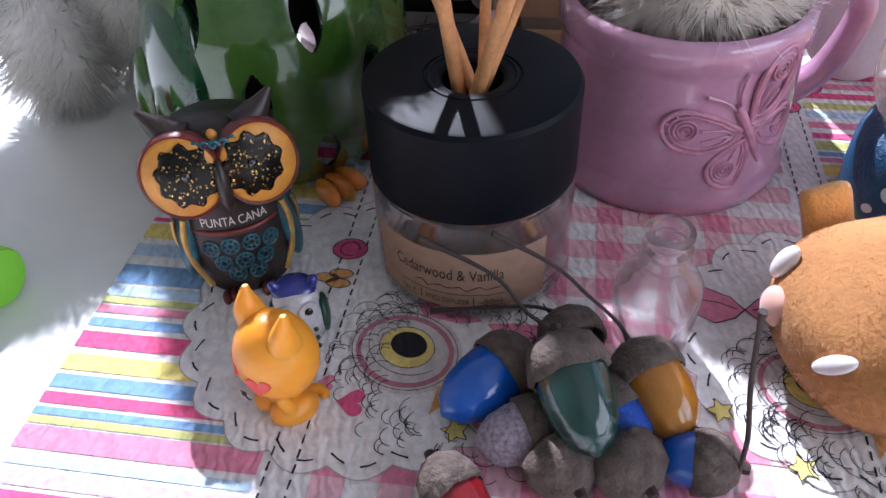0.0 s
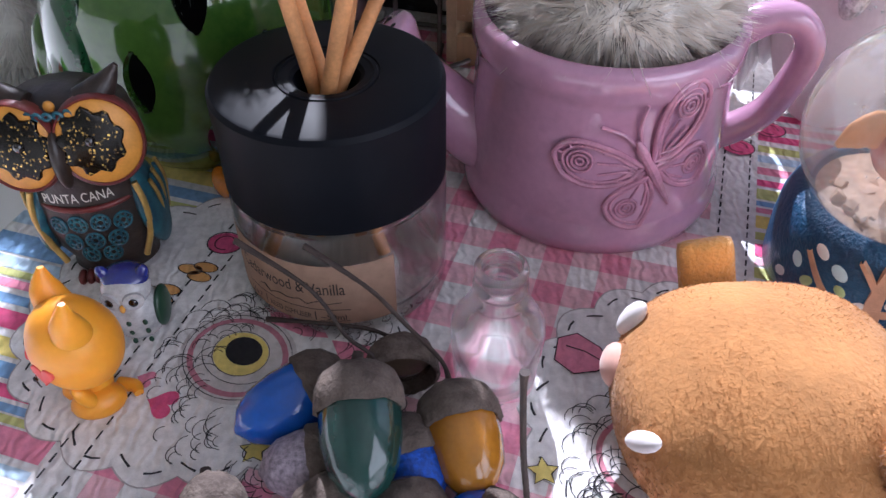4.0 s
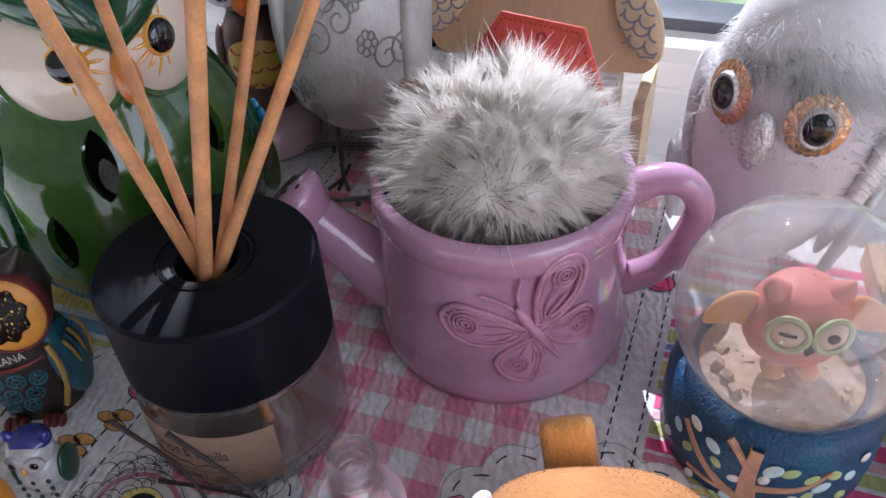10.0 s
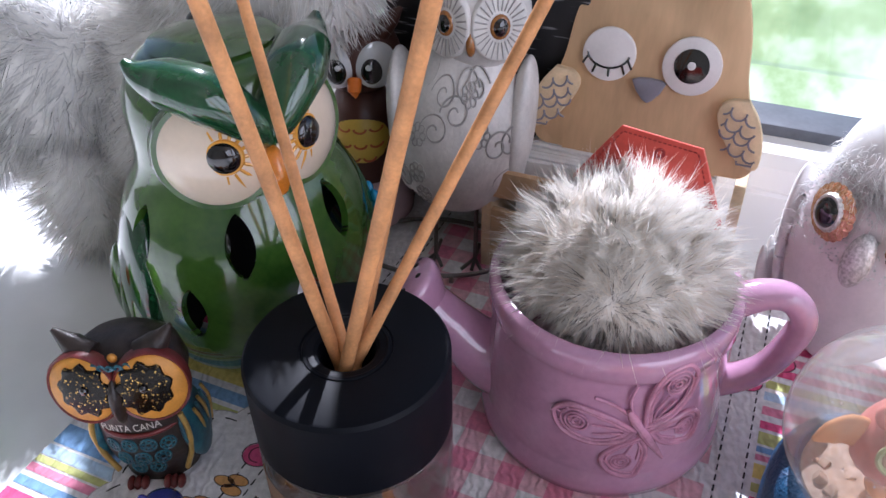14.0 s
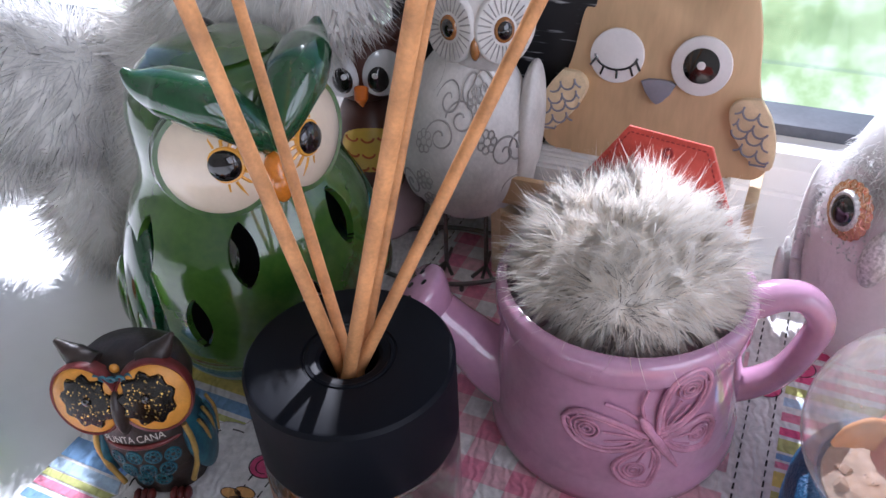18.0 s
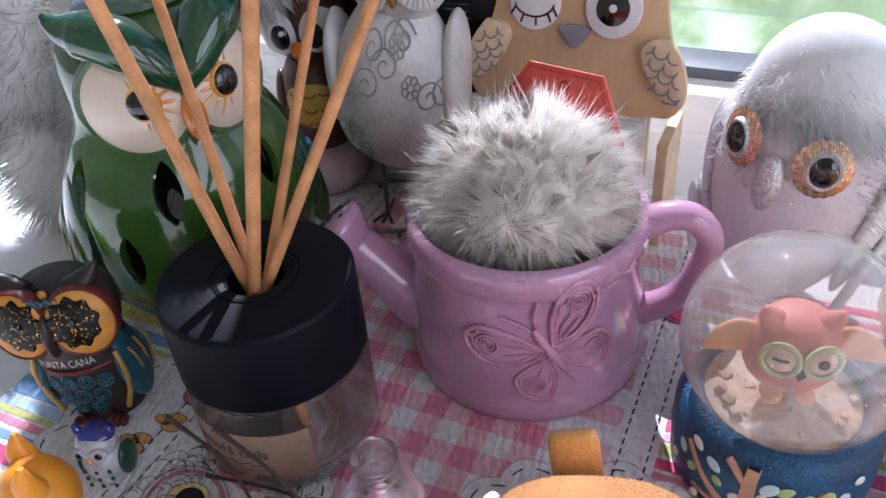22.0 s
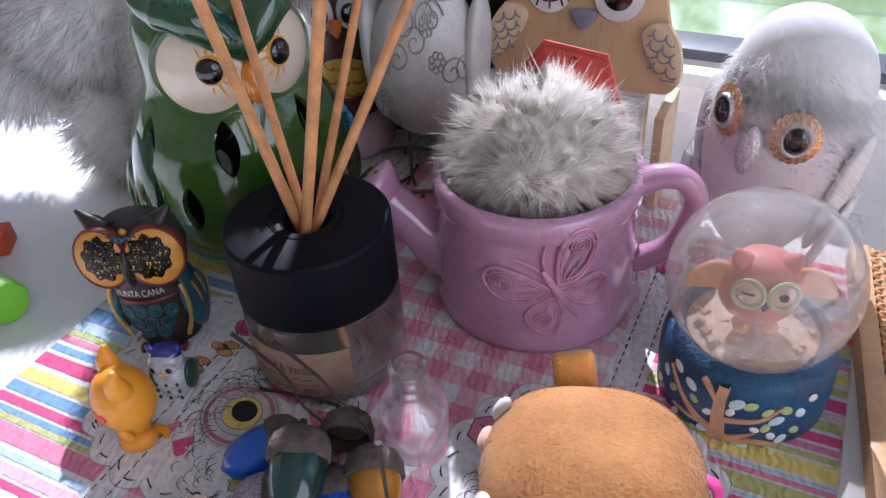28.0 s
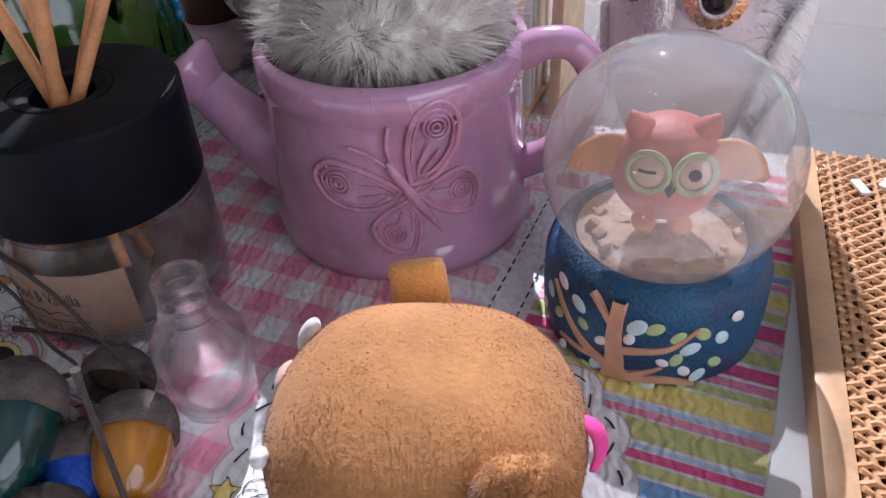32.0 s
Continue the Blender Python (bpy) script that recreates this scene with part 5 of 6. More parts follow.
# gingham
G0, G1, GP = -0.0672, 0.0620, 0.0082
for k in range(7):
    u0 = G0 + (2 * k + 0.25) * GP
    if u0 + GP < G1:
        flat("gingham_band", [(u0, u0 + GP, NV0 + 0.001, 0.325)], PM["pale_pink"], 0.00018)
qs = []
v = NV0 + 0.004
while v < 0.32:
    qs.append((G0, G1, v, v + GP))
    v += 2 * GP
for q in qs:
    flat("gingham_band", [q], PM["pale_pink"], 0.00026)
for q in qs:
    for k in range(7):
        if G0 + (2 * k + 1.25) * GP < G1:
            flat("gingham_check", [(G0 + (2 * k + 0.25) * GP, G0 + (2 * k + 1.25) * GP, q[2], q[3])], PM["pink"], 0.00034)


def scallop(cu, cv, ru, rv, n, depth=0.0035, k=8):
    out = []
    for i in range(n * k):
        t = i / (n * k)
        bump = abs(math.sin(math.pi * ((i % k) / k))) * depth
        a = 2 * math.pi * t
        out.append((cu + (ru + bump) * math.cos(a), cv + (rv + bump) * math.sin(a)))
    return out


DL, DR = (-0.062, 0.154, 0.050, 0.048, 20), (0.0680, 0.159, 0.044, 0.0435, 18)
dash = []
for cu, cv, ru, rv, n in (DL, DR):
    o = scallop(cu, cv, ru, rv, n)
    flat("doily", [], PM["white"], 0.00042, "white scalloped doily print", [o])
    lines("doily_outline", [o + [o[0]]], PM["grey"], 0.00018, 0.0005)
    o = scallop(cu, cv, ru - 0.0035, rv - 0.0035, n)
    dash += [[o[i], o[(i + 1) % len(o)], o[(i + 2) % len(o)]] for i in range(0, len(o), 4)]
for u in (-0.0763, -0.0698, 0.0647, 0.0730):
    for k in range(60):
        v = NV0 + 0.003 + k * 0.0042
        dash.append([(u, v), (u + 0.0001, v + 0.0026)])
lines("stitch_line", dash, PM["black"], 0.00026, 0.0006, "black dashed stitch lines")["kind"] = "stuff"

# drawn owls
rng = random.Random(7)


def arc(cu, cv, r, a0, a1, n=10, ry=None):
    return [(cu + r * math.cos(radians(a0 + (a1 - a0) * i / n)), cv + (ry or r) * math.sin(radians(a0 + (a1 - a0) * i / n))) for i in range(n + 1)]


def drawn_owl(cu, cv, s, turn, bow=True):
    def T(pl):
        c, d = math.cos(turn), math.sin(turn)
        return [(cu + s * (x * c - y * d), cv + s * (x * d + y * c)) for x, y in pl]
    flat("drawn_eye_shade", [], PM["pale_grey"], 0.00046, "", [T(circle(-0.010, 0, 0.0125, 30, 0.011)), T(circle(0.016, 0.001, 0.0125, 30, 0.011))])
    flat("drawn_glasses", [], PM["dark_rose"], 0.00050, "", [T(circle(x, 0, 0.0107, 30, 0.0094)) for x in (-0.010, 0.016)])
    flat("drawn_eye_white", [], PM["pale_grey"], 0.00054, "", [T(circle(x, 0, 0.0096, 30, 0.0082)) for x in (-0.010, 0.016)])
    flat("drawn_iris", [], PM["yellow"], 0.00060, "", [T(circle(x, 0.0008, 0.0058, 28, 0.0052)) for x in (-0.010, 0.016)])
    for x in (-0.010, 0.016):
        flat("drawn_pupil", [], PM["black"], 0.00066, "", [T(circle(x, 0.0016, 0.0040, 24, 0.0034))])
    if bow:
        flat("drawn_bow", [], PM["pink"], 0.00062, "", [T([(-0.014, 0.020), (-0.004, 0.0165), (0.000, 0.0150), (-0.004, 0.012), (-0.012, 0.010), (-0.017, 0.014)]), T([(0.014, 0.022), (0.005, 0.0175), (0.001, 0.0150), (0.006, 0.0125), (0.014, 0.012), (0.018, 0.017)])])
    flat("drawn_beak", [], PM["orange"], 0.00062, "", [T([(0.001, -0.004), (0.0055, -0.004), (0.0032, -0.011)])])
    st = []
    for x in (-0.010, 0.016):
        st += [T(arc(x, 0, 0.0115, 0, 360, 28, 0.0101)), T(arc(x, 0.0008, 0.0060, 0, 360, 20, 0.0054)), T(arc(x, 0.001, 0.0085, 200, 340, 10, 0.0072))]
    for k in range(230):
        a = rng.uniform(0, 6.28)
        x, y = 0.003 + 0.026 * math.cos(a) * rng.uniform(0.62, 1.1), 0.001 + 0.020 * math.sin(a) * rng.uniform(0.62, 1.15)
        st.append(T(arc(x, y, rng.uniform(0.0010, 0.0034), math.degrees(a) - 120, math.degrees(a) + 40, 6)))
    lines("drawn_feathering", st, PM["black"], 0.00011, 0.0007)["kind"] = "stuff"


drawn_owl(-0.0384, 0.1381, 1.3, -0.42)
drawn_owl(0.0673, 0.1390, 1.28, -0.34, False)
BOW = [[(0.0415 + x, 0.1690 + y) for x, y in o] for o in ([(0, 0), (0.004, 0.0045), (0.011, 0.0085), (0.0155, 0.007), (0.0150, -0.001), (0.0095, -0.0045), (0.003, -0.0035)], [(0, 0), (-0.0035, 0.0045), (-0.010, 0.0075), (-0.0145, 0.0045), (-0.0140, -0.003), (-0.0085, -0.0060), (-0.003, -0.0035)])]
flat("drawn_bow", [], PM["pink"], 0.00072, "", BOW)
lines("drawn_bow_outline", [o + o[:1] for o in BOW] + [[(0.0415 + s * 0.002, 0.1690), (0.0415 + s * 0.007, 0.1710), (0.0415 + s * 0.012, 0.1715)] for s in (-1, 1)], PM["black"], 0.0002, 0.0008)
flat("drawn_heart", [], PM["crimson"], 0.00062, "", [[(-0.0605 + y, 0.1246 + x) for x, y in heart(0.0042)]])
flat("drawn_heart", [], PM["pink"], 0.00062, "", [[(-0.0685 + y, 0.1300 + x) for x, y in heart(0.0026)]])
flat("drawn_heart", [], PM["pink"], 0.00062, "", [[(0.0985 + y, 0.1250 + x) for x, y in heart(0.0040)]])
for cu, cv in ((-0.0331, 0.1195), (0.0315, 0.1337), (0.0487, 0.1197)):
    flat("drawn_star", [], PM["yellow"], 0.00062, "", [[(cu + (0.0038 if k % 2 else 0.0019) * math.cos(0.628 * k), cv + (0.0038 if k % 2 else 0.0019) * math.sin(0.628 * k)) for k in range(10)]])
    lines("drawn_star_outline", [[(cu + (0.0038 if k % 2 else 0.0019) * math.cos(0.628 * k), cv + (0.0038 if k % 2 else 0.0019) * math.sin(0.628 * k)) for k in range(11)]], PM["black"], 0.00015, 0.0007)
for cu, cv in ((-0.0744, 0.1809), (0.0690, 0.2760), (0.0790, 0.2900)):
    flat("drawn_sweet", [], PM["crimson"], 0.00062, "", [circle(cu, cv, 0.0052, 24, 0.0044)])
    lines("drawn_sweet_outline", [arc(cu, cv, 0.0054, 0, 360, 24, 0.0046), arc(cu, cv, 0.003, 0, 300, 14)], PM["black"], 0.00018, 0.0007)
for cu, cv in ((-0.0785, 0.1680), (-0.0840, 0.1570)):
    flat("drawn_foot", [], PM["orange"], 0.00062, "", [circle(cu + dx, cv + dy, 0.0036, 14, 0.0018) for dx, dy in ((0, 0), (0.004, 0.002), (0.004, -0.002))])
    lines("drawn_foot_outline", [arc(cu + dx, cv + dy, 0.0037, 0, 360, 14, 0.0019) for dx, dy in ((0, 0), (0.004, 0.002), (0.004, -0.002))], PM["black"], 0.00015, 0.0007)

# ---- tan plush ----
M_TANH = hair_mat("tan_pile", ((0.47, 0.215, 0.066), (0.50, 0.235, 0.076), (0.53, 0.26, 0.09)), 0.8)
M_TAN = mat("tan_plush_cloth", (0.47, 0.215, 0.070), 0.95, vary=0.18, scale=60, sheen=0.15, bump=0.0003, bump_scale=900)
M_ORH = hair_mat("orange_pile", ((0.66, 0.25, 0.04), (0.80, 0.34, 0.06), (0.88, 0.44, 0.12)), 0.8)
M_ORC = mat("orange_plush_cloth", (0.84, 0.40, 0.10), 0.95, vary=0.15, scale=90, sheen=0.6, bump=0.0007, bump_scale=1100)
M_WHC = mat("white_felt", (0.78, 0.72, 0.72), 0.95, vary=0.08, scale=90, sheen=0.4)
M_HOTPINK = mat("hot_pink_cloth", (0.85, 0.07, 0.32), 0.8, vary=0.1, scale=120)
M_MUZ = mat("pink_felt", (0.80, 0.45, 0.36), 0.95, vary=0.08, scale=90, sheen=0.4)


def short_pile(name, blobs, mats, parent, count, ln, width, lie=Vector((0, 0, -0.4))):
    """Short fur over ellipsoids: (centre, radii, material, share)."""
    roots = []
    for c, r, k, share in blobs:
        c, r = Vector(c), Vector(r)
        for i in range(int(count * share)):
            d = rand_dir()
            p = Vector((d.x * r.x, d.y * r.y, d.z * r.z))
            nrm = Vector((d.x / r.x, d.y / r.y, d.z / r.z)).normalized()
            if p.z + c.z < 0.0005:
                continue
            cl = noise.noise_vector((p + c) * 120) * 0.5
            roots.append((c + p, nrm + lie + cl + rand_dir() * 0.35, ln * random.uniform(0.6, 1.25), rand_dir() * 0.15, k, nrm))
    return fur(name, roots, mats, parent, width)


PT = Vector((0.1100, 0.1270, 0))
pl = thing("plush_toy", PT, 0, "round tan plush toy with an orange tab and felt bits", "plush toy")
b = bmesh.new()
PH = 0.0205    # half its height


def bun(p):
    """A flatter, slightly boxy dome."""
    q = Vector([math.copysign(abs(c) ** 0.88, c) for c in p])
    return q * (1 + 0.015 * math.sin(5 * p.x + 2) * math.cos(4 * p.y))


blob(b, (0, 0, PH), (0.0318, 0.0295, PH), None, 48, 32, 0, bun)
part("body", b, M_TAN, pl, "tan plush body", 180)
b = bmesh.new()
box(b, (0, 0, 0), (0.0135, 0.0058, 0.0260), Matrix.Translation((-0.0055, 0.0320, 0.0225)) @ pose(0, 0, 0, -24, -8, 6), 0, 0.0027)
part("tab", b, M_ORC, pl, "squarish orange plush tab", 180)
b = bmesh.new()
EAR = Vector((0.0205, -0.0215, 0.0335))


def fold(p):
    """A floppy lobe with a crease down its middle."""
    return Vector((p.x, p.y * (1 - 0.35 * math.exp(-(p.x / 0.3) ** 2)), p.z)) * (1 + 0.12 * noise.noise(p * 2.2 + Vector((5, 2, 1))))


blob(b, EAR, (0.0088, 0.0068, 0.0092), (15, 20, 25), 36, 24, 0, fold)
part("ear", b, M_TAN, pl, "folded tan plush ear", 180)
for c, r, rot in (((-0.0270, 0.0150, 0.0300), (0.0022, 0.0028, 0.0050), (0, 25, 0)), ((-0.0285, -0.0150, 0.0275), (0.0018, 0.0022, 0.0062), (35, 22, 0))):
    b = bmesh.new()
    blob(b, c, r, rot, 18, 12, 0)
    part("felt_bit", b, M_WHC, pl, "white felt bit", 180)
b = bmesh.new()
blob(b, (-0.0300, 0.0080, 0.0220), (0.0036, 0.0052, 0.0052), None, 20, 14, 0)
part("muzzle", b, M_MUZ, pl, "pale pink felt muzzle", 180)
b = bmesh.new()
tube(b, smooth_path([(0.0285, 0.002, 0.026), (0.0330, 0.000, 0.0255), (0.0345, -0.002, 0.022), (0.0335, -0.003, 0.017)], 4), [0.0015, 0.002, 0.002, 0.0014], 12, 0, 0.5)
part("ribbon", b, M_HOTPINK, pl, "hot pink ribbon", 180)
roots = []
for k in range(52000):
    d = rand_dir()
    q = bun(d)
    p = Vector((q.x * 0.0318, q.y * 0.0295, q.z * PH + PH))
    if p.z < 0.001:
        continue
    nrm = Vector((d.x / 0.0318, d.y / 0.0295, d.z / PH)).normalized()
    cl = noise.noise_vector(p * 90) * 0.6
    roots.append((p - nrm * 0.0001, nrm * 0.5 + Vector((0.25, -0.5, -0.25)) + cl + rand_dir() * 0.35, random.uniform(0.0003, 0.0007), rand_dir() * 0.15, 0, nrm))
for k in range(6000):
    d = rand_dir()
    p = EAR + Euler([radians(a) for a in (15, 20, 25)]).to_matrix() @ Vector([a * c for a, c in zip(fold(d), (0.0088, 0.0068, 0.0092))])
    roots.append((p, d * 0.6 + Vector((0.2, -0.3, -0.4)) + rand_dir() * 0.4, random.uniform(0.0006, 0.0014), rand_dir() * 0.15, 0, d))
fur("plush_fur", roots, [M_TANH], pl, 0.00009)

# ---- white plush owl at the back ----
M_WH = hair_mat("white_long_fur", ((0.86, 0.82, 0.77), (0.94, 0.92, 0.88), (0.97, 0.96, 0.94)), 0.8)
M_GH = hair_mat("grey_long_fur", ((0.55, 0.54, 0.53), (0.82, 0.81, 0.79), (0.94, 0.93, 0.92)), 0.8)
M_CORE = mat("white_fur_backing", (0.80, 0.78, 0.74), 0.95, vary=0.15, scale=60)
wp = thing("plush_owl", (-0.085, 0.318, 0), 0, "large fluffy white plush owl with grey wings and black eyes", "plush toy")
FB = [((-0.005, 0.0, 0.055), (0.048, 0.030, 0.055), 0, 0.30), ((0.038, 0.000, 0.137), (0.048, 0.036, 0.050), 0, 0.30), ((-0.055, -0.016, 0.078), (0.036, 0.022, 0.032), 1, 0.22), ((-0.092, -0.020, 0.060), (0.032, 0.018, 0.026), 1, 0.12), ((-0.046, -0.022, 0.030), (0.018, 0.018, 0.030), 0, 0.09)]
for c, r, k, s in FB:
    b = bmesh.new()
    blob(b, c, r, None, 28, 18, 0)
    part("stuffing", b, M_CORE, wp, sharp=180)
b = bmesh.new()
blob(b, (0.034, -0.0475, 0.112), (0.0066, 0.005, 0.0098), None, 20, 14, 0)
part("eye", b, M_EYE, wp, "glossy black eye", 180)
short_pile("long_fur", FB, [M_WH, M_GH], wp, 24000, 0.0105, 0.0003, Vector((-0.2, -0.2, -0.35)))

# ---- brown and yellow vinyl owl ----
M_BROWN = mat("brown_vinyl", (0.085, 0.030, 0.020), 0.35, vary=0.12, scale=60)
M_YEL = mat("mustard_vinyl", (0.62, 0.42, 0.06), 0.4, vary=0.08, scale=60)
M_WHT = mat("white_vinyl", (0.80, 0.80, 0.80), 0.35, vary=0.04, scale=60)
M_VINOR = mat("orange_vinyl", (0.82, 0.20, 0.02), 0.35, vary=0.08, scale=60)


def vinyl_owl():
    b = bmesh.new()
    blob(b, (0, 0, 0.0730), (0.0185, 0.0155, 0.0170), None, 36, 24, 0)
    lathe(b, [(0, 0.010), (0.011, 0.010), (0.0145, 0.020), (0.0155, 0.035), (0.0140, 0.050), (0.010, 0.058), (0, 0.060)], 36, 0)
    blob(b, (0, -0.0040, 0.0375), (0.0132, 0.0128, 0.0190), None, 32, 20, 1)
    for s in (-1, 1):
        blob(b, (s * 0.0082, -0.0105, 0.0725), (0.0092, 0.0062, 0.0100), (0, 0, s * 22), 28, 18, 2)
        blob(b, (s * 0.0074, -0.0160, 0.0720), (0.0046, 0.0020, 0.0056), (0, 0, s * 16), 20, 14, 3)
        blob(b, (s * 0.0062, -0.0178, 0.0742), (0.0014, 0.0006, 0.0014), None, 10, 8, 2)
        tube(b, smooth_path([(s * 0.010, -0.004, 0.084), (s * 0.0155, -0.003, 0.0895), (s * 0.0195, -0.001, 0.0930)], 4), [0.005, 0.0036, 0.0008], 12, 0)
        blob(b, (s * 0.0150, 0.001, 0.036), (0.0036, 0.0085, 0.0150), None, 18, 12, 0)
        blob(b, (s * 0.006, -0.008, 0.0085), (0.0052, 0.0065, 0.0040), None, 16, 10, 4)
    tube(b, [(0, -0.0165, 0.0685), (0, -0.0200, 0.0655), (0, -0.0180, 0.0615)], [0.0030, 0.0028, 0.0006], 12, 4)
    for row, (z, n) in enumerate(((0.045, 3), (0.038, 3), (0.031, 2))):
        for k in range(n):
            x = (k - (n - 1) / 2) * 0.0070
            tube(b, [(x + 0.0026 * math.cos(t), -0.0040 - 0.0128 * math.sqrt(max(0.05, 1 - ((x + 0.0026 * math.cos(t)) / 0.0132) ** 2 - ((z - 0.0375) / 0.019) ** 2)) - 0.0001, z + 0.0017 * math.sin(t)) for t in np.linspace(math.pi, 2 * math.pi, 9)], 0.00055, 6, 5)
    return b


M_REDV = mat("dark_orange_print", (0.45, 0.10, 0.02), 0.5)
o = part("vinyl_owl", vinyl_owl(), [M_BROWN, M_YEL, M_WHT, M_EYE, M_VINOR, M_REDV], None, "brown vinyl owl figure with a mustard belly and big white eyes", 60)
tagged(o, "", "figurine")
o.matrix_world = pose(-0.0215, 0.3460, 0.002, 0, 0, 8)
M_PINKC = mat("pale_pink_ceramic", (0.72, 0.52, 0.55), 0.25, vary=0.06, scale=40, coat=0.6)
dish = thing("ceramic_dish", (-0.0215, 0.338, 0), 0, "pale pink glazed ceramic dish under the vinyl owl", "dish")
b = bmesh.new()
lathe(b, [(0, 0), (0.019, 0), (0.0225, 0.004), (0.0230, 0.0085), (0.021, 0.014), (0.0185, 0.0165), (0.012, 0.0175), (0, 0.0178)], 48)
part("bowl", b, M_PINKC, dish, sharp=60)

# ---- white ceramic owl on wire legs ----
M_CHALK = mat("chalky_white_ceramic", (0.66, 0.63, 0.60), 0.55, vary=0.14, scale=70, bump=0.0003, bump_scale=350, coat=0.15)
M_GREYL = mat("grey_wash_in_the_carving", (0.36, 0.34, 0.32), 0.6, vary=0.2, scale=200)
M_WIRE = mat("dark_steel_wire", (0.20, 0.19, 0.18), 0.35, 0.9, vary=0.15, scale=200)
M_AMBER = mat("amber_eye", (0.30, 0.12, 0.03), 0.2, vary=0.3, scale=400, coat=0.8)


def chalk_owl():
    b = bmesh.new()
    BR = Vector((0.0305, 0.0260, 0.0370))
    BC = Vector((0, 0, 0.0590))
    blob(b, BC, BR, (0, 6, 0), 48, 36, 0, lambda p: Vector((p.x * (1 - 0.16 * p.z), p.y * (1 - 0.12 * p.z), p.z)))
    blob(b, (0.0085, -0.001, 0.1020), (0.0215, 0.0190, 0.0190), None, 40, 28, 0)
    for s in (-1, 1):
        tube(b, smooth_path([(0.0085 + s * 0.010, -0.003, 0.113), (0.0085 + s * 0.0165, -0.003, 0.1185), (0.0085 + s * 0.0190, -0.001, 0.1230)], 4), [0.0065, 0.0045, 0.0010], 14, 0)
        m = Matrix.Translation((0.0085 + s * 0.0105, -0.0155, 0.1030)) @ pose(0, 0, 0, 84, 0, s * 24)
        lathe(b, [(0.0118, -0.002), (0.0118, 0.0012), (0.0106, 0.0020), (0.0055, 0.0012), (0.0042, 0.0016)], 36, 0, m)
        for k in range(26):
            a = 6.283 * k / 26
            tube(b, [m @ Vector((r * math.cos(a), r * math.sin(a), z)) for r, z in ((0.0052, 0.0014), (0.0080, 0.0018), (0.0108, 0.0021))], 0.00028, 4, 1)
        lathe(b, [(0.0044, 0.0008), (0.0040, 0.0022), (0.0030, 0.0026)], 28, 3, m)
        lathe(b, [(0.0034, 0.0022), (0.0022, 0.0034), (0, 0.0038)], 24, 4, m)
        blob(b, (s * 0.0265, 0.004, 0.0560), (0.0070, 0.0190, 0.0300), (0, s * 6, 0), 28, 20, 0)
    blob(b, (0.0085, -0.0200, 0.0975), (0.0022, 0.0028, 0.0042), None, 14, 10, 3)
    blob(b, (0.012, 0.018, 0.030), (0.010, 0.008, 0.020), (-25, 10, 0), 24, 16, 0)

    def skin(a, z):
        t = (z - BC.z) / BR.z
        r = math.sqrt(max(0.02, 1 - t * t))
        return Vector((BC.x + BR.x * (1 - 0.16 * t) * r * math.sin(a) + 0.10 * t * 0.037, BC.y - BR.y * (1 - 0.12 * t) * r * math.cos(a) - 0.0001, z))
    rg = random.Random(3)
    for k in range(15):
        a0, z0 = rg.uniform(-1.0, 1.0), rg.uniform(0.036, 0.086)
        if k % 3:
            sgn = rg.choice((-1, 1))
            tube(b, [skin(a0 + sgn * (0.26 - 0.22 * t / 9) * math.cos(t), z0 + (0.0068 - 0.0056 * t / 9) * math.sin(t)) for t in np.linspace(0, 9, 40)], 0.00045, 5, 1)
        else:
            for q in range(7):
                a = 6.283 * q / 7
                tube(b, [skin(a0 + 0.10 * math.cos(a) + 0.05 * math.cos(t), z0 + 0.0030 * math.sin(a) + 0.0016 * math.sin(t)) for t in np.linspace(0, 6.28, 9)], 0.0004, 5, 1)
    for x in (-0.0110, 0.0090):
        tube(b, [(x, -0.006, 0.030), (x, -0.009, 0.001)], 0.0011, 8, 2)
        for k in (-1, 0, 1):
            tube(b, [(x, -0.009, 0.0012), (x + k * 0.005, -0.018, 0.0012)], 0.0009, 8, 2)
        tube(b, [(x, -0.009, 0.0012), (x, 0.002, 0.0012)], 0.0009, 8, 2)
    return b


o = part("ceramic_owl", chalk_owl(), [M_CHALK, M_GREYL, M_WIRE, M_AMBER, M_EYE], None, "chalky white ceramic owl with carved swirls on thin wire legs", 60)
tagged(o, "", "figurine")
o.matrix_world = pose(0.0265, 0.3150, 0, 0, 0, -4) @ Matrix.Diagonal((0.86, 0.9, 1.05, 1))
ring = thing("wire_stand", (0.016, 0.309, 0), 0, "thin steel wire ring lying round the owl's feet", "stand")
b = bmesh.new()
tube(b, [(0.034 * math.cos(t), 0.020 * math.sin(t), 0.0042) for t in np.linspace(0, 6.28, 48)[:-1]], 0.0010, 8, 0, 1, True)
for a in (0.3, 1.8, 3.4, 5.0):
    tube(b, [(0.034 * math.cos(a), 0.020 * math.sin(a), 0.0042), (0.034 * math.cos(a), 0.020 * math.sin(a), 0)], 0.0010, 8)
part("ring", b, M_WIRE, ring)

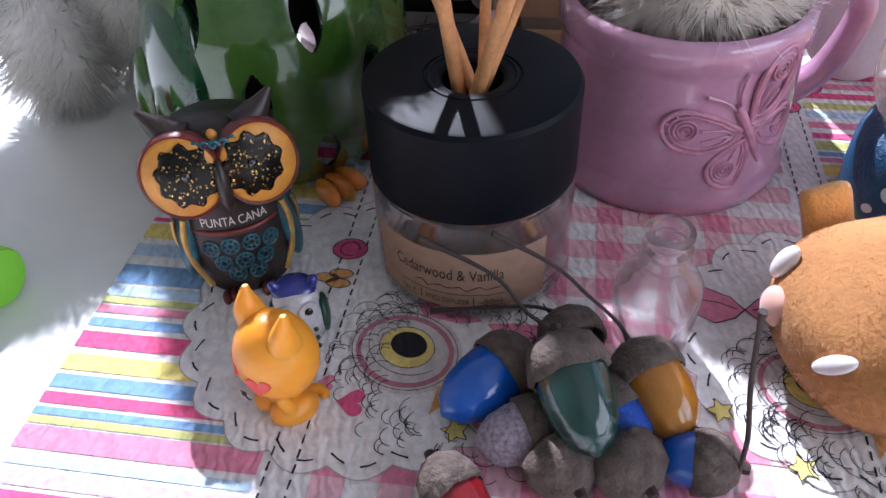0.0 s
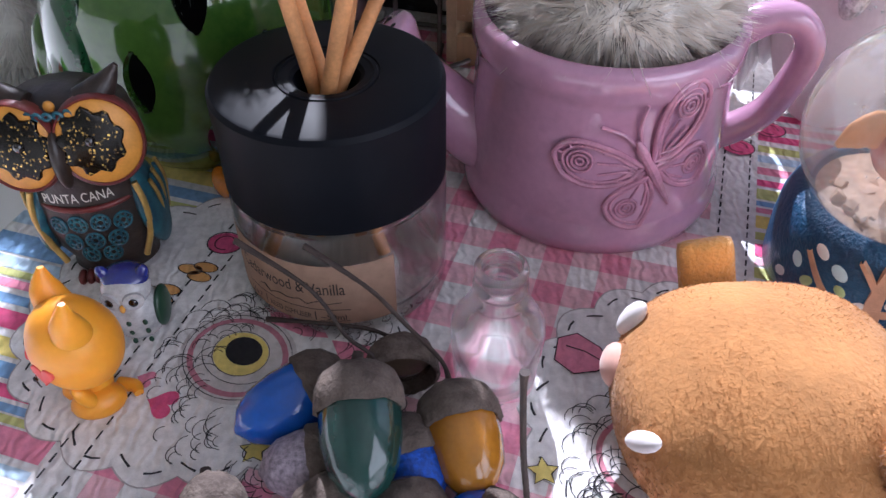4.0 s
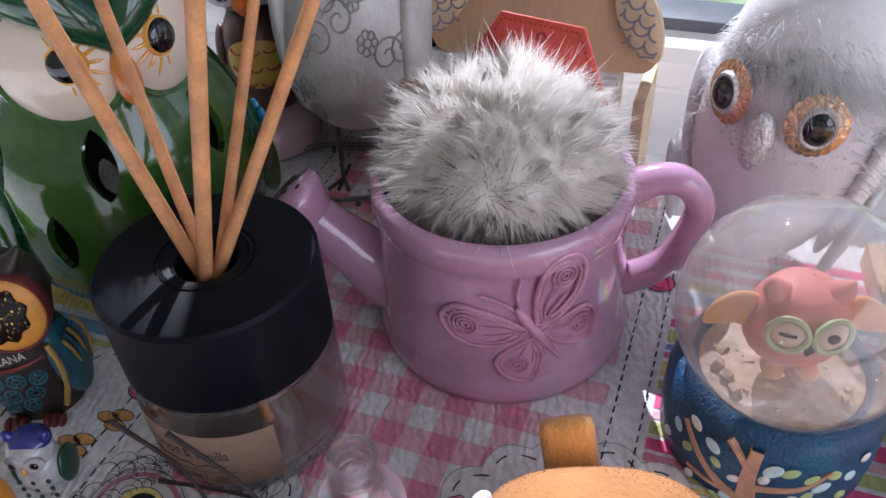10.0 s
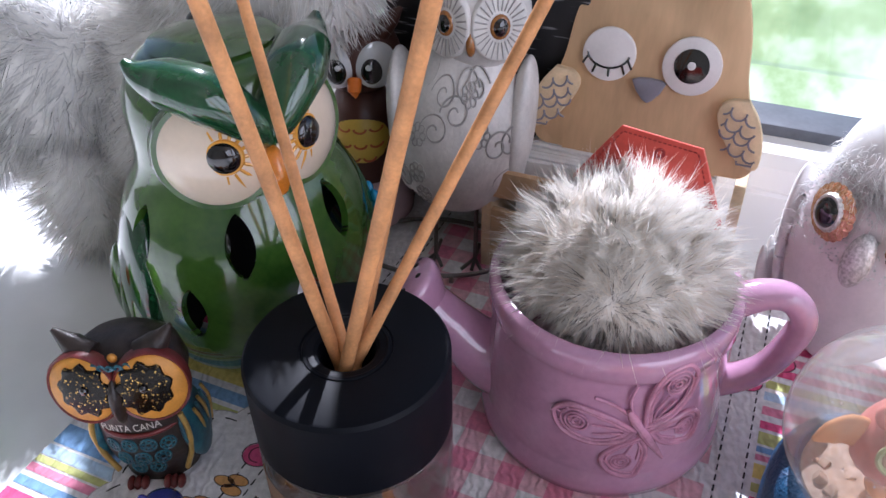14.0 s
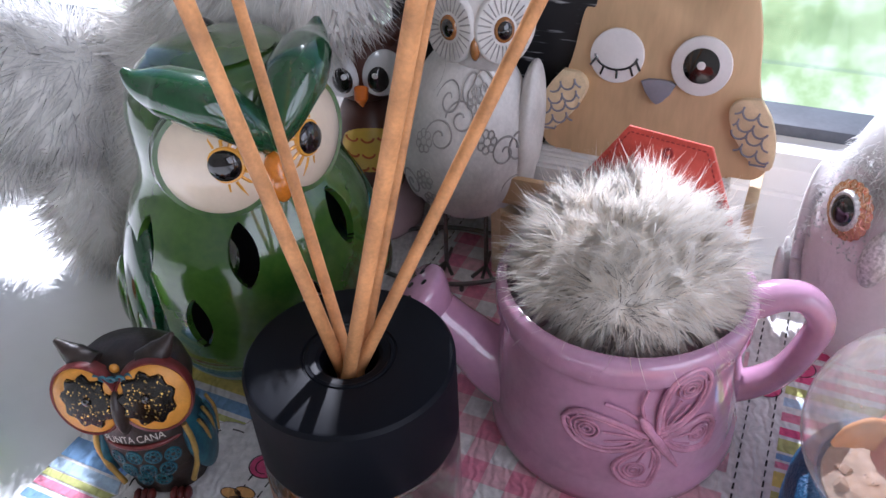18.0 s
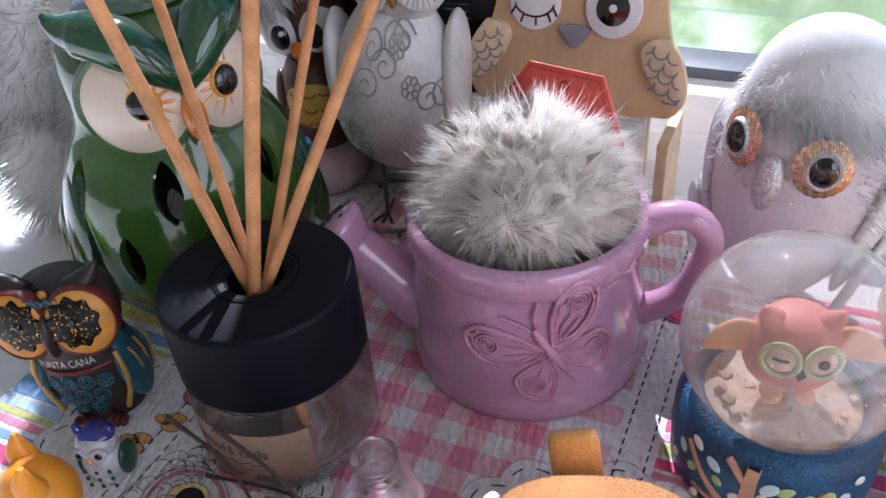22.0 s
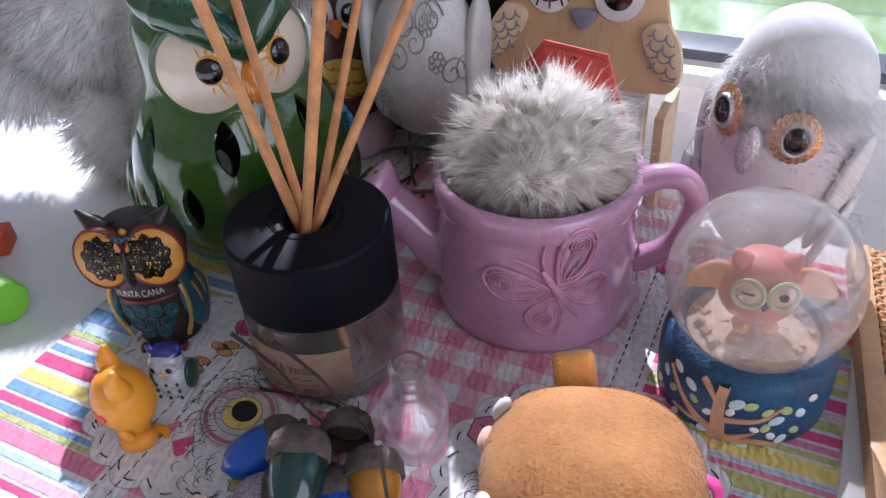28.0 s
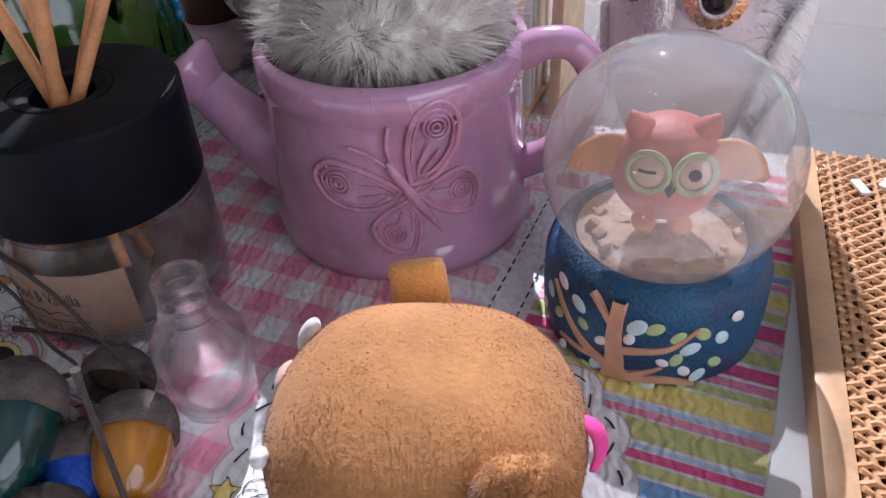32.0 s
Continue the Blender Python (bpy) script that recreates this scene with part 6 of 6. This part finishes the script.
# ---- black panel behind the figurines ----
M_BLKP, tree, p = nodes_of("black_board_with_pale_scratches")
n, link = tree.nodes, tree.links.new
co = n.new("ShaderNodeTexCoord")
mp = n.new("ShaderNodeMapping")
mp.inputs["Scale"].default_value = (60, 60, 700)
mp.inputs["Rotation"].default_value = (0, 0.25, 0)
nz = n.new("ShaderNodeTexNoise")
nz.inputs["Scale"].default_value, nz.inputs["Detail"].default_value = 1.0, 4
cr = n.new("ShaderNodeValToRGB")
cr.color_ramp.elements[0].position, cr.color_ramp.elements[0].color = 0.60, (0.012, 0.012, 0.014, 1)
cr.color_ramp.elements[1].position, cr.color_ramp.elements[1].color = 0.74, (0.50, 0.50, 0.50, 1)
link(co.outputs["Object"], mp.inputs["Vector"])
link(mp.outputs[0], nz.inputs["Vector"])
link(nz.outputs[0], cr.inputs[0])
link(cr.outputs[0], p.inputs["Base Color"])
p.inputs["Roughness"].default_value = 0.4
pn = thing("picture_board", uv(-0.052, 0.3425, 0), -15, "black board with fine pale scratches leaning at the window", "board")
b = bmesh.new()
box(b, (-0.007, 0, 0.09), (0.086, 0.003, 0.18), None, 0, 0.0008)
part("board", b, M_BLKP, pn)

# ---- wooden owl card holder ----
M_WOOD = mat("pale_plywood", (0.60, 0.40, 0.22), 0.55, vary=0.13, scale=50, bump=0.00005, bump_scale=500)
wn2 = M_WOOD.node_tree.nodes
for t in [q for q in wn2 if q.type == "TEX_NOISE"]:
    mp = wn2.new("ShaderNodeMapping")
    mp.inputs["Scale"].default_value = (1, 1, 0.08)
    M_WOOD.node_tree.links.new(t.inputs["Vector"].links[0].from_socket, mp.inputs["Vector"])
    M_WOOD.node_tree.links.new(mp.outputs[0], t.inputs["Vector"])
M_WOODL = mat("cut_plywood_edge", (0.72, 0.55, 0.34), 0.6, vary=0.12, scale=150)
M_WPAINT = mat("matt_white_paint", (0.80, 0.76, 0.74), 0.55, vary=0.05, scale=90)
M_GPAINT = mat("grey_paint", (0.25, 0.24, 0.28), 0.6, vary=0.08, scale=90)
M_CARD = mat("white_card", (0.74, 0.73, 0.72), 0.8, vary=0.05, scale=90)
wo = new("wooden_owl_holder")
tagged(wo, "pale plywood owl with one winking eye on a card crate", "card holder")
wo.matrix_world = Matrix.Translation(uv(0.0108, 0.3340, 0))
PLATE = Matrix.Translation((0, 0, 0.0735)) @ pose(0, 0, 0, 0, 0, -15) @ pose(0, 0, 0, 90 - 13, 0, 0)


def plate_part(name, outline, z0, z1, material, label="", bevel=0.0006):
    b = bmesh.new()
    prism(b, [(x / 1000, y / 1000) for x, y in outline], z0, z1, PLATE, 0, bevel)
    return part(name, b, material, wo, label)


half = [(0, 38.5), (8, 39.5), (15, 42.5), (20, 46), (23, 47.5), (26.5, 44), (29.5, 36), (32, 26), (34, 12), (38.5, -2), (42.5, -11), (43, -18), (39, -23.5), (30, -24)]
out = [(-x, y) for x, y in half[1:]][::-1] + half
out = [(p.x, p.y) for p in smooth_path([(*q, 0) for q in out], 3)]
plate_part("plate", [(x, y) for x, y in out] + [(30, -70), (-30, -70)], -0.004, 0, M_WOOD, "pale plywood owl shape")
plate_part("closed_eye", circle(-16.8, 15, 10, 36), 0, 0.002, M_WPAINT, "white winking eye")
b = bmesh.new()
arcp = [(-16.8 + 8 * math.cos(t), 15 + 6 * math.sin(t) + 1) for t in np.linspace(math.pi * 1.05, math.pi * 1.95, 14)]
tube(b, [PLATE @ Vector((x / 1000, y / 1000, 0.0021)) for x, y in arcp], 0.00045, 6)
for k in (1, 4, 7, 10, 12):
    x, y = arcp[k]
    tube(b, [PLATE @ Vector((x / 1000, y / 1000, 0.0021)), PLATE @ Vector(((x + (x + 16.8) * 0.25) / 1000, (y - 3.2) / 1000, 0.0021))], 0.00045, 6)
part("lashes", b, M_EYE, wo)
plate_part("open_eye", circle(13.7, 15, 10.6, 36), 0, 0.002, M_WPAINT, "round white eye")
plate_part("iris", circle(13.7, 15.2, 6.3, 32), 0.002, 0.0024, M_EYE, "black iris", 0.0002)
plate_part("glint", circle(13.7, 15.4, 1.5, 20), 0.0024, 0.0027, M_WPAINT, "", 0.0001)
plate_part("beak", [(-6.5, 7.2), (-4, 8.2), (0, 8.5), (4, 8.2), (6, 7.2), (4.5, 3.5), (2, 0.5), (0.2, -0.6), (-1.8, 0.5), (-4.5, 3.5)], 0, 0.003, M_GPAINT, "grey painted beak")
for s in (-1, 1):
    w = [(-36, 8), (-29, 7), (-26, 2), (-30, -7), (-37, -15), (-43.5, -16.5), (-44, -8), (-41, 1)]
    w = [(p.x, p.y) for p in smooth_path([(*q, 0) for q in w + [w[0]]], 4)[:-1]]
    w = [(-s * x, y - (1.5 if s > 0 else 0)) for x, y in w]
    wing = plate_part("wing", w, 0, 0.004, M_WOODL, "pale plywood wing with grey scales")
    for j in range(5):
        for i in range(3):
            cx, cy = -33.5 - 1.4 * j + (i - 1) * 5.4 + (2.4 if j % 2 else 0), 3.5 - 4.4 * j + (i - 1) * 1.6
            pts = [(cx + 2.8 * math.cos(t), cy + 2.9 * math.sin(t)) for t in np.linspace(math.pi * 1.0, math.pi * 2.0, 9)]
            pts = [(x, y) for x, y in pts if -43 < x < -27.5 and y > -15.5 and x > -44 + 0.25 * (y + 16) and y > -15 - (x + 43) * -0.75 - 6]
            if len(pts) > 3:
                b = bmesh.new()
                tube(b, [PLATE @ Vector((-s * x / 1000, (y - (1.5 if s > 0 else 0)) / 1000, 0.0041)) for x, y in pts], 0.0004, 5)
                part("scale", b, M_GPAINT, wing)
CRM = pose(0, 0, 0, 0, 0, -15)
for nm, c, s in (("crate_side", (0.0400, -0.0050, 0.0240), (0.0042, 0.030, 0.046)), ("crate_side", (-0.0520, -0.0095, 0.0262), (0.0042, 0.045, 0.050)), ("crate_slat", (-0.009, -0.0320, 0.044), (0.081, 0.003, 0.012)), ("crate_slat", (-0.009, -0.0320, 0.026), (0.081, 0.003, 0.012)), ("crate_slat", (-0.009, -0.0320, 0.008), (0.081, 0.003, 0.012)), ("crate_floor", (-0.009, -0.0115, 0.003), (0.081, 0.038, 0.003))):
    b = bmesh.new()
    box(b, c, s, CRM, 0, 0.0006)
    part(nm, b, M_WOODL if "side" in nm else M_WOOD, wo)
cards = thing("card_block", uv(0.0045, 0.3245, 0.0045), -15, "stack of white note cards in the wooden crate", "cards")
for k in range(7):
    b = bmesh.new()
    box(b, (0.0005 * math.sin(k * 2.3), -0.010 + 0.0032 * k, 0.0225 + 0.0004 * math.sin(k * 1.7)), (0.074, 0.0024, 0.045), None, 0, 0.0004)
    part("card", b, M_CARD, cards)

# ---- white fluffy owl with sequins ----
M_FOAM = mat("pinkish_white_felt", (0.78, 0.70, 0.72), 0.85, vary=0.06, scale=60, bump=0.0002, bump_scale=700, sheen=0.3)
M_SEQ = mat("rose_gold_sequins", (0.78, 0.50, 0.30), 0.25, 0.8, vary=0.2, scale=300)
M_SILG = mat("silver_glitter", (0.72, 0.72, 0.72), 0.3, 0.8, vary=0.3, scale=900, bump=0.0005, bump_scale=1500)
M_WFE = mat("white_feather", (0.84, 0.83, 0.82), 0.8, vary=0.05, scale=200, sheen=0.4)
WF = hair_mat("white_feather_barbs", ((0.76, 0.75, 0.74), (0.86, 0.85, 0.84), (0.92, 0.92, 0.92)), 0.8)


def sequin_owl():
    b = bmesh.new()
    blob(b, (0, 0, 0.046), (0.0315, 0.0290, 0.0470), None, 44, 32, 0, lambda p: Vector((p.x * (1 + 0.10 * p.z * (1 if p.z < 0 else -0.1)), p.y, p.z)))
    blob(b, (0.002, 0.003, 0.074), (0.0290, 0.0262, 0.0260), None, 36, 24, 4)
    for s in (-1, 1):
        m = Matrix.Translation((s * 0.0148, -0.0240, 0.0640)) @ pose(0, 0, 0, 86, 0, s * 30)
        # two rings of sequins round a dark eye
        for rr, k, z in ((0.0086, 20, 0.0012), (0.0066, 15, 0.0024)):
            for i in range(k):
                a = 6.283 * i / k
                q = m @ Matrix.Translation((rr * math.cos(a), rr * 0.92 * math.sin(a), z)) @ Matrix.Rotation(a, 4, "Z") @ pose(0, 0, 0, 0, 28, 0)
                lathe(b, [(0, 0.0003), (0.0010, 0.0001), (0.0019, 0.0004), (0.0019, 0.0001), (0, -0.0001)], 10, 1, q)
        lathe(b, [(0.0072, -0.004), (0.0070, 0.0018), (0.0058, 0.0040), (0.0050, 0.0038)], 28, 3, m)
        lathe(b, [(0.0052, 0.0030), (0.0046, 0.0050), (0.0026, 0.0062), (0, 0.0066)], 28, 2, m)
        blob(b, (s * 0.0310, 0.003, 0.038), (0.0040, 0.0150, 0.0270), (0, s * 10, 0), 24, 16, 4)
        for k in range(4):
            blob(b, (s * 0.0335, -0.008 + 0.006 * k, 0.018 + 0.002 * k), (0.0022, 0.0048, 0.0160), (0, s * 14, 0), 14, 12, 4)
    blob(b, (0, -0.0310, 0.0555), (0.0052, 0.0042, 0.0095), (-12, 0, 0), 18, 14, 3)
    rg = random.Random(9)
    for k in range(900):
        a, z = rg.gauss(0, 0.8), rg.uniform(0.050, 0.096)
        t = (z - 0.046) / 0.047
        r = math.sqrt(max(0.04, 1 - t * t))
        p = Vector((0.0322 * r * math.sin(a), -0.0297 * r * math.cos(a), z))
        d = rg.uniform(0.0002, 0.0006)
        lathe(b, [(0, d), (d, 0), (0, -d)], 4, 3, Matrix.Translation(p))
    return b


WOM = pose(0.1695, 0.2700, -0.0010, 0, 4, -37) @ Matrix.Diagonal((0.88, 0.72, 1.06, 1))
sq = thing("white_owl", (0.18, 0.28, 0.0008), 0, "white felt owl with sequin eyes, silver glitter and feathers", "figurine")
sq.matrix_world = WOM
part("owl_body", sequin_owl(), [M_FOAM, M_SEQ, M_EYE, M_SILG, M_WFE], sq, "", 60)
roots = []
for k in range(9000):
    a, z = (random.gauss(0.5, 0.9), random.uniform(0.069, 0.098)) if k < 6000 else (random.uniform(1.0, 5.3), random.uniform(0.030, 0.098))
    t = (z - 0.046) / 0.047
    r = math.sqrt(max(0.02, 1 - min(1, t * t)))
    p = Vector((0.031 * r * math.sin(a), -0.0285 * r * math.cos(a), min(z, 0.0925)))
    roots.append((p, Vector((p.x * 22 + 0.15, p.y * 12 - 0.1, 0.45)) + rand_dir() * 0.55, random.uniform(0.004, 0.013), Vector((0.25, 0, -0.55)), 0, Vector((p.x, p.y, p.z - 0.046))))
fur("feather_fluff", roots, [WF], sq, 0.00022, "loose white feather barbs")

# ---- cane tray lying at the window side ----
M_TRAYW = mat("pale_wood_rim", (0.56, 0.33, 0.16), 0.5, vary=0.15, scale=60, bump=0.00005, bump_scale=600)
M_CANE = mat("brown_woven_cane", (0.50, 0.25, 0.095), 0.55, vary=0.3, scale=120, second=(0.64, 0.35, 0.15), bump=0.0001, bump_scale=1200)
tr = new("cane_tray")
tagged(tr, "rectangular brown cane tray with a pale wood rim on the sill", "tray")
tr.matrix_world = Matrix.Translation((0.2075, 0.2620, 0.0)) @ pose(0, 0, 0, 0, 0, -8)
TW, TL, TH = 0.120, 0.190, 0.010
for nm, c, s in (("rim", (0.0035, -TL / 2, TH / 2), (0.007, TL, TH)), ("rim", (TW - 0.0045, -TL / 2, TH / 2), (0.009, TL, TH)), ("rim", (TW / 2, -TL + 0.0045, TH / 2), (TW - 0.0185, 0.009, TH))):
    b = bmesh.new()
    box(b, c, s, None, 0, 0.0012)
    part(nm, b, M_TRAYW, tr)
b = bmesh.new()
x = 0.0082
i = 0
while x < TW - 0.010:
    tube(b, [(x, -0.001 - 0.002 * (i % 2), 0.0088 + 0.0006 * math.sin(i * 1.3)), (x, -TL + 0.010, 0.0088)], 0.0008, 6, 0, 0.6)
    x += 0.0027 if i % 2 else 0.0021
    i += 1
part("cane_strand", b, M_CANE, tr, "long cane strands")["kind"] = "stuff"
b = bmesh.new()
y = -0.004
i = 0
while y > -TL + 0.011:
    tube(b, [(0.0072 + 0.0024 * q, y, 0.0090 + (0.0008 if (q + i) % 2 else -0.0005)) for q in range(int((TW - 0.018) / 0.0024) + 1)], 0.00085, 5, 0, 0.7)
    y -= 0.0026 if i % 2 else 0.0019
    i += 1
part("cane_weft", b, M_CANE, tr, "woven cross strands")["kind"] = "stuff"
b = bmesh.new()
box(b, (TW / 2, -TL / 2 + 0.003, 0.0030), (TW - 0.019, TL - 0.012, 0.003), None, 0)
part("bottom", b, mat("dark_tray_bottom", (0.10, 0.045, 0.02), 0.7, vary=0.2, scale=60), tr)
M_MOP = mat("pearly_inlay", (0.74, 0.74, 0.76), 0.25, vary=0.1, scale=200)
for x, y, a in ((0.018, -0.022, 20), (0.026, -0.018, -30), (0.030, -0.040, 85), (0.031, -0.058, 80), (0.044, -0.030, 10), (0.048, -0.062, 60)):
    b = bmesh.new()
    box(b, (0, 0, 0), (0.0030, 0.0075, 0.0012), Matrix.Translation((x, y, 0.0104)) @ pose(0, 0, 0, 0, 0, a), 0, 0.0004)
    part("inlay", b, M_MOP, tr, "pale pearly inlay")

# ---- small bits at the far left ----
M_LIMEP = mat("lime_plastic", (0.22, 0.60, 0.03), 0.35, vary=0.06, scale=50)
mk = thing("marker_cap", (-0.1370, 0.1930, 0.0092), 0, "lime green plastic marker lying on the sill", "marker")
b = bmesh.new()
lathe(b, [(0, -0.050), (0.0080, -0.050), (0.0090, -0.049), (0.0092, 0.0), (0.0092, 0.0125), (0.0086, 0.0135), (0, 0.0136)], 32, 0, pose(0, 0, 0, 90, 0, 65))
part("barrel", b, M_LIMEP, mk, sharp=50)
er = thing("red_block", (-0.1680, 0.2300, 0), 20, "small red-orange block lying on the sill", "block")
b = bmesh.new()
box(b, (0, 0, 0.005), (0.022, 0.014, 0.010), None, 0, 0.0012)
part("block", b, mat("red_orange_plastic", (0.62, 0.10, 0.03), 0.5, vary=0.1, scale=60), er)
